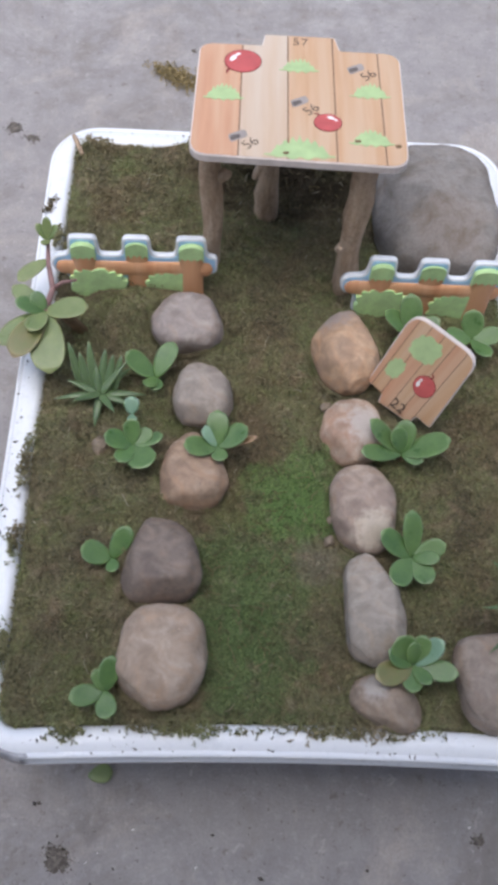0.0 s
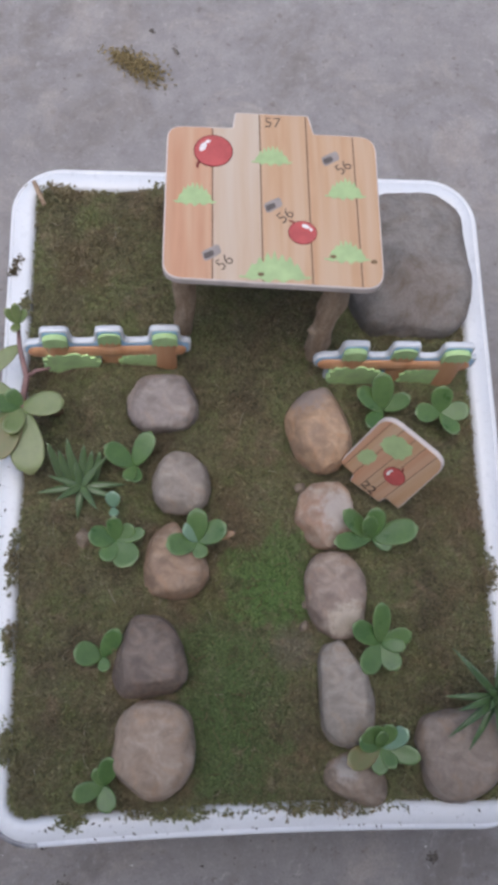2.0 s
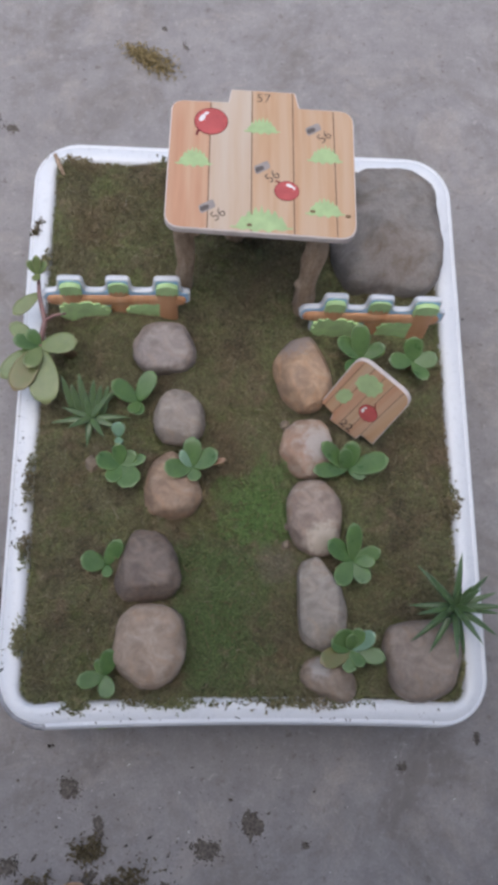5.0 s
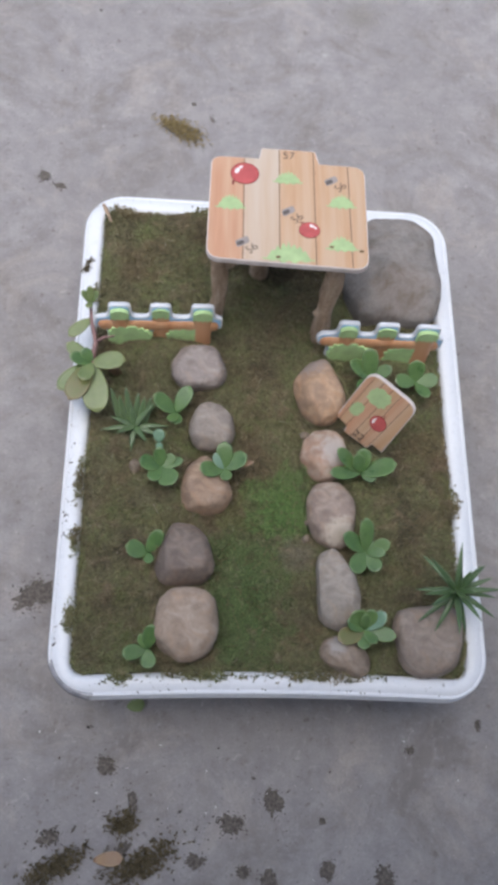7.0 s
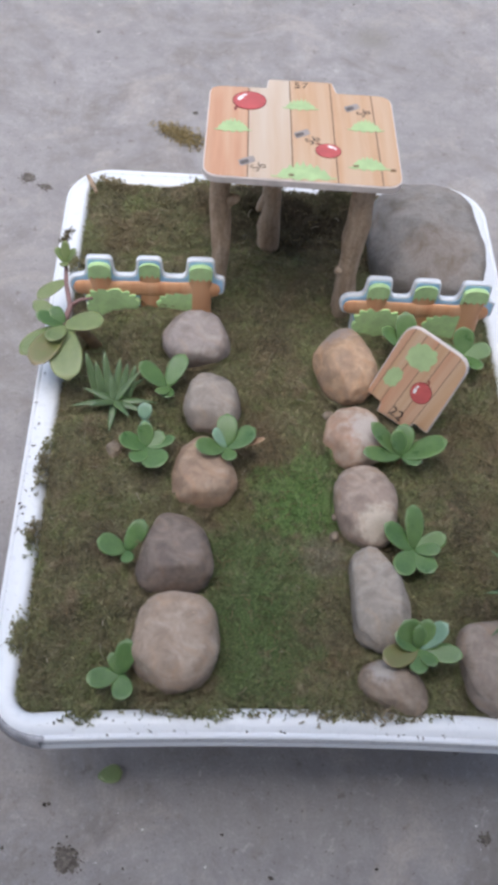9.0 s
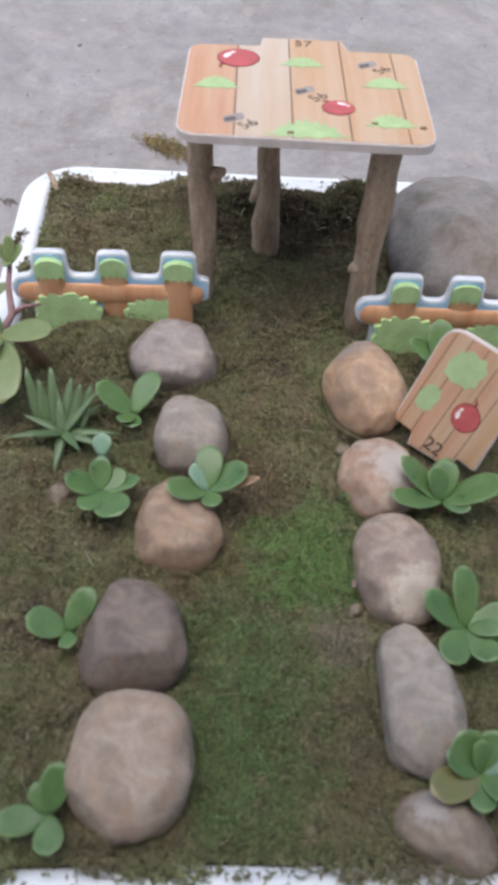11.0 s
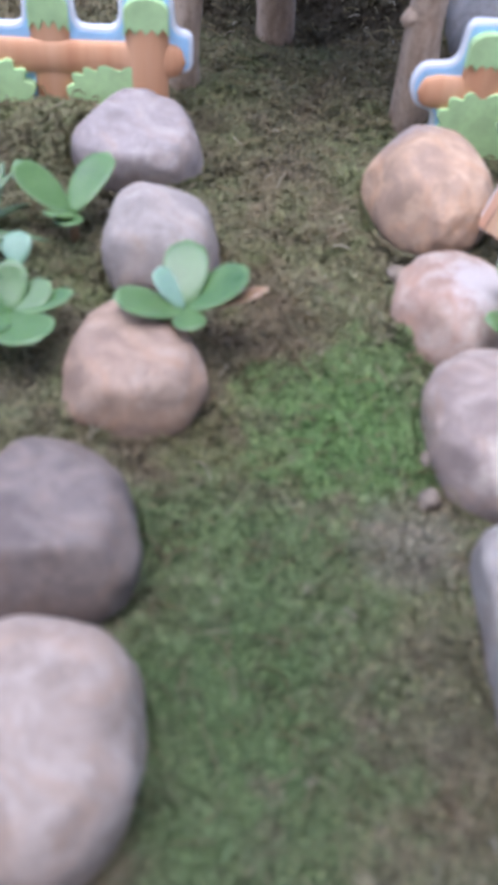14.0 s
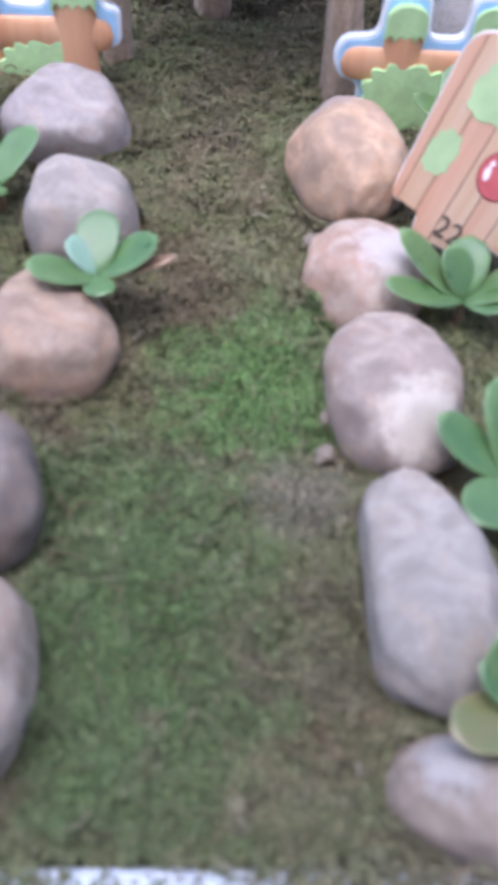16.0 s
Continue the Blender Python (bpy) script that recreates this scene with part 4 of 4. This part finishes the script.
succulent(-0.0690, 0.0900, 0.1260, ((78, 42, 0.024, 0.013, J), (196, 10, 0.024, 0.013, J), (282, 5, 0.019, 0.013, J), (120, 40, 0.016, 0.009, J)), "jade cutting at the white tray rim")
succulent(0.1365, 0.2725, 0.1285, ((146, 26, 0.037, 0.014, J), (84, 46, 0.026, 0.015, J), (8, 22, 0.038, 0.019, J), (190, 14, 0.036, 0.013, J), (115, 62, 0.022, 0.013, J), (330, 14, 0.018, 0.010, J)), "dark green jade cutting in front of the printed board")
succulent(0.1395, 0.1900, 0.1290, ((92, 40, 0.034, 0.014, J), (150, 22, 0.031, 0.015, J), (20, 22, 0.026, 0.013, J), (235, 8, 0.028, 0.016, J), (300, 8, 0.024, 0.014, J), (350, 40, 0.020, 0.010, J)), "broad-leaved jade cutting beside grey stone")
succulent(0.1360, 0.1140, 0.1310, ((128, 35, 0.024, 0.017, J), (203, 3, 0.030, 0.016, D), (70, 50, 0.022, 0.012, J), (262, 5, 0.020, 0.012, J), (345, 14, 0.030, 0.013, J), (35, 36, 0.027, 0.013, P), (160, 22, 0.022, 0.013, J), (100, 66, 0.018, 0.010, J), (300, 20, 0.018, 0.010, J)), "jade cutting with a reddish leaf over a stone")
succulent(0.1990, 0.3780, 0.1300, ((92, 35, 0.024, 0.017, J), (2, 20, 0.024, 0.015, J), (186, 14, 0.026, 0.015, J), (300, 10, 0.024, 0.012, J)), "jade cutting under the toy fence")
succulent(0.1500, 0.3800, 0.1280, ((100, 58, 0.034, 0.017, J), (25, 24, 0.026, 0.013, J), (150, 40, 0.030, 0.016, J), (230, 14, 0.024, 0.013, J)), "jade cutting hidden behind the printed board")

succulent(-0.0700, 0.2950, 0.1270, ((92, 48, 0.014, 0.011, P), (280, 24, 0.009, 0.007, P)), "small pale blue-green jade sprout in the moss")

# leaning jade branch over the rim
ground = bed_height(-0.118, 0.376) - 0.004
tall = thing("jade_branch", pose(-0.118, 0.376, ground), "olive jade branch leaning over the tray rim", "succulent plant", "jade cuttings in the moss")
HUB = Vector((-0.1420, 0.3685, 0.150))
TIP = Vector((-0.1495, 0.4400, 0.148))
root = Vector((-0.118, 0.376, ground))
joint = Vector((-0.1410, 0.397, 0.142))
part("stem", tube([tuple(p - root) for p in (root + Vector((0.004, 0, -0.006)), Vector((-0.126, 0.375, 0.132)), Vector((-0.134, 0.374, 0.144)), HUB)], [0.0052, 0.0045, 0.0034, 0.0022], 8, 0.2, 2), STEM, tall, "woody brown stem")
part("twig", tube([tuple(p - root) for p in (HUB, joint, Vector((-0.1470, 0.419, 0.146)), TIP)], [0.0030, 0.0027, 0.0022, 0.0016], 8, 0.2, 3), TWIG, tall, "reddish mauve twig")
part("twig", tube([tuple(p - root) for p in (joint, Vector((-0.133, 0.401, 0.146)), Vector((-0.122, 0.403, 0.147)))], [0.0019, 0.0015, 0.0010], 8, 0.2, 4), TWIG, tall)
for base, sprays in ((HUB, ((8, 12, 0.034, 0.020, O), (281, 0, 0.053, 0.027, O), (247, 6, 0.046, 0.023, D), (224, 2, 0.043, 0.020, O), (146, 20, 0.032, 0.015, O), (175, 32, 0.024, 0.014, J), (128, 38, 0.018, 0.012, J), (255, 25, 0.026, 0.016, O))),
                     (TIP, ((40, 50, 0.016, 0.008, O), (140, 48, 0.016, 0.008, O), (90, 64, 0.020, 0.008, O), (265, 40, 0.013, 0.008, O))),
                     (Vector((-0.1475, 0.422, 0.146)), ((225, 2, 0.030, 0.014, O),))):
    for az, rise, length, width, m in sprays:
        ob = part("leaf", leaf(length, width, 0.0034, -0.15), m, tall)
        ob.matrix_basis = Matrix.Translation(base - root) @ pose(0, 0, 0, 0, 0, az) @ pose(0, 0, 0, 0, -rise, 0)


def spiky(x, y, z, n, reach, wide, seed, label, upright=0, spears=0, skin=ALOE):
    rnd = random.Random(seed)
    ground = bed_height(x, y) - 0.004
    plant = thing("spiky_succulent", pose(x, y, ground), label, "succulent plant", "spiky succulents")
    part("stem", tube([(0, 0, -0.003), (0, 0, (z - ground) * 0.6), (0, 0, z - ground)], [0.004, 0.0035, 0.002], 8, 0.2, seed), STEM, plant)
    for k in range(n):
        az = 360 * k / n + rnd.uniform(-14, 14)
        ring = k % (2 if spears else 3)
        rise = (8, 32, 58)[ring] + rnd.uniform(-8, 8) + upright * max(0.0, math.sin(radians(az - 20)))
        ob = part("leaf", leaf(reach * (1.0, 0.92, 0.7)[ring] * rnd.uniform(0.8, 1.12), wide, 0.0030, -0.45 + 0.25 * ring, 0.85, 0.30, 8, 8), skin, plant)
        ob.matrix_basis = pose(0, 0, z - ground + 0.001 * ring, 0, 0, az) @ pose(0, 0, 0, 0, -rise, 0)
    for k in range(spears):                               # broad upright leaves at the back of the rosette
        ob = part("leaf", leaf(reach * rnd.uniform(0.85, 1.15), wide * 1.05, 0.0030, -0.15, 0.55, 0.30, 8, 8), skin, plant)
        ob.matrix_basis = pose(-0.014 + 0.024 * k / max(1, spears - 1), 0.004, z - ground, 0, 0, 112 - 40 * k / max(1, spears - 1) + rnd.uniform(-6, 6)) @ pose(0, 0, 0, 0, -42 - 14 * rnd.random(), 0)
    return plant


spiky(-0.0960, 0.3120, 0.125, 11, 0.034, 0.0064, 5, "grey-green spiky succulent beside the tray edge", 0, 6, ALOE_PALE)
spiky(0.2210, 0.1500, 0.150, 26, 0.046, 0.0062, 8, "dark green spiky succulent behind a square stone")


# a stick at the tray's far corner, and a dark scrap of moss on its rim
tagged(part("stick", tube([(-0.1505, 0.5870, 0.1180), (-0.1455, 0.5760, 0.1195), (-0.1400, 0.5640, 0.1190)], [0.0020, 0.0023, 0.0018], 8, 0.3, 6), BARK), "short dark stick leaning in the tray corner", "stick")
scrap = tufts("moss_scrap", [(rnd.normal(-0.1615, 0.0024), rnd.normal(0.5050, 0.0045), 0.1145, 0.0042) for _ in range(26)], 6, DAMP_MOSS)
tagged(scrap, "dark scrap of moss on the white rim", "moss clump")

# ---- loose things on the concrete ----
def scatter(x, y, w, d, turn, n, spread=0.30):
    c, k = math.cos(radians(turn)), math.sin(radians(turn))
    out = []
    for _ in range(n):
        u, v = rnd.normal(0, w * spread), rnd.normal(0, d * spread)
        out.append((x + c * u - k * v, y + k * u + c * v))
    return out


def clump(x, y, w, d, turn, mossy):
    """A fallen scrap: moss as tufts, dirt as a crumbly patch."""
    if mossy:
        ob = tufts("moss_clump", [(px, py, 0.0003 + 0.004 * rnd.rand() ** 2, 0.0034) for px, py in scatter(x, y, w, d, turn, int(3.2e5 * w * d) + 40)], 6, DRY_MOSS if y > 0.5 else DAMP_MOSS)
        return tagged(ob, "dry yellowish moss fragment lying on concrete" if y > 0.5 else "dark damp moss fragment lying on concrete", "moss clump", "litter on the concrete")
    ob = crumbs("dirt_clump", [(px, py, 0.0001, 0.0005 + 0.0013 * rnd.rand() ** 2) for px, py in scatter(x, y, w, d, turn, int(3.0e5 * w * d) + 12, 0.22)], "dark crumbled dirt patch on concrete")
    del ob["kind"]
    bm, seed, rim = bmesh.new(), 50 * rnd.rand(), []
    c, k = math.cos(radians(turn)), math.sin(radians(turn))
    for i in range(56):                                   # a thin crust with a ragged edge
        a = 2 * math.pi * i / 56
        q = Vector((math.cos(a), math.sin(a), 0))
        rr = 0.36 * (1 + 0.7 * noise.noise(q * 1.2 + Vector((seed, 0, 0))) + 0.5 * noise.noise(q * 3.1 + Vector((0, seed, 0))) + 0.3 * noise.noise(q * 8 + Vector((0, 0, seed))))
        u, v = rr * w * q.x, rr * d * q.y
        rim.append(bm.verts.new((x + c * u - k * v, y + k * u + c * v, 0.0003)))
    top = bm.verts.new((x, y, 0.0011))
    for i in range(56):
        bm.faces.new((rim[i], rim[(i + 1) % 56], top))
    part("smudge", bm, SMUDGE, ob, "", True)
    return tagged(ob, "dark crumbled dirt patch on concrete", "dirt clump", "litter on the concrete")


for x, y, w, d, turn, mossy in (
        (-0.0700, 0.8060, 0.050, 0.026, -30, True), (-0.0850, 0.8150, 0.030, 0.010, -20, True), (-0.1060, -0.0120, 0.024, 0.024, 0, False), (0.0230, -0.0640, 0.030, 0.022, 0, False), (0.0640, -0.0430, 0.022, 0.032, 10, False),
        (-0.0780, -0.0450, 0.010, 0.030, 15, False), (-0.0860, -0.0650, 0.026, 0.018, 15, True), (-0.1580, -0.0790, 0.028, 0.018, 0, False), (-0.1500, -0.1050, 0.052, 0.020, 30, True), (-0.0640, -0.1000, 0.060, 0.022, 30, True),
        (0.1200, -0.1040, 0.018, 0.022, 0, False), (0.1780, -0.1120, 0.024, 0.032, 20, False), (0.0610, -0.1130, 0.022, 0.020, 0, False), (-0.0850, -0.0880, 0.022, 0.014, 40, False),
        (-0.2480, 0.7130, 0.024, 0.018, 0, False), (-0.2260, 0.7000, 0.018, 0.012, 0, False), (-0.0560, 0.8540, 0.008, 0.007, 0, False), (-0.0300, 0.8300, 0.005, 0.016, 30, False), (0.2100, 0.0100, 0.011, 0.010, 0, False),
        (0.2850, 0.0370, 0.008, 0.014, 0, False), (-0.0120, -0.0980, 0.024, 0.016, 0, False), (0.1150, -0.0600, 0.009, 0.008, 0, False), (-0.1960, 0.1600, 0.052, 0.036, 15, False), (0.0350, -0.1070, 0.018, 0.014, 20, False), (0.2400, 0.6760, 0.008, 0.010, 0, False)):
    clump(x, y, w, d, turn, mossy)
fallen = tagged(part("fallen_leaf", leaf(0.019, 0.014, 0.003, 0.2), JADE_OLIVE, at=pose(-0.090, 0.046, 0.0025, 0, 0, 10)), "fallen green jade leaf on the concrete", "leaf")
tagged(part("dry_leaf", leaf(0.030, 0.014, 0.0015, 0.5), DRY_LEAF, at=pose(-0.112, -0.098, 0.002, 0, 0, 5)), "dry reddish brown leaf on the concrete", "leaf")
spots = []
for _ in range(260):
    x, y = (rnd.normal(-0.09, 0.07), rnd.normal(-0.07, 0.04)) if rnd.rand() < 0.6 else (rnd.uniform(-0.45, 0.55), rnd.uniform(-0.15, 1.2))
    if inside(x, y) < -0.03:
        spots.append((x, y, 0.0002, 0.0006 + 0.0022 * rnd.rand() ** 3))
crumbs("yard_crumbs", spots, "dark soil crumbs scattered over the concrete")
spots = [(rnd.uniform(-0.20, 0.32), rnd.uniform(-0.12, 0.035), 0.0002, 0.0005 + 0.0008 * rnd.rand() ** 2) for _ in range(34)]
crumbs("pale_grit", spots, "tiny white grit on the concrete", SHINE)
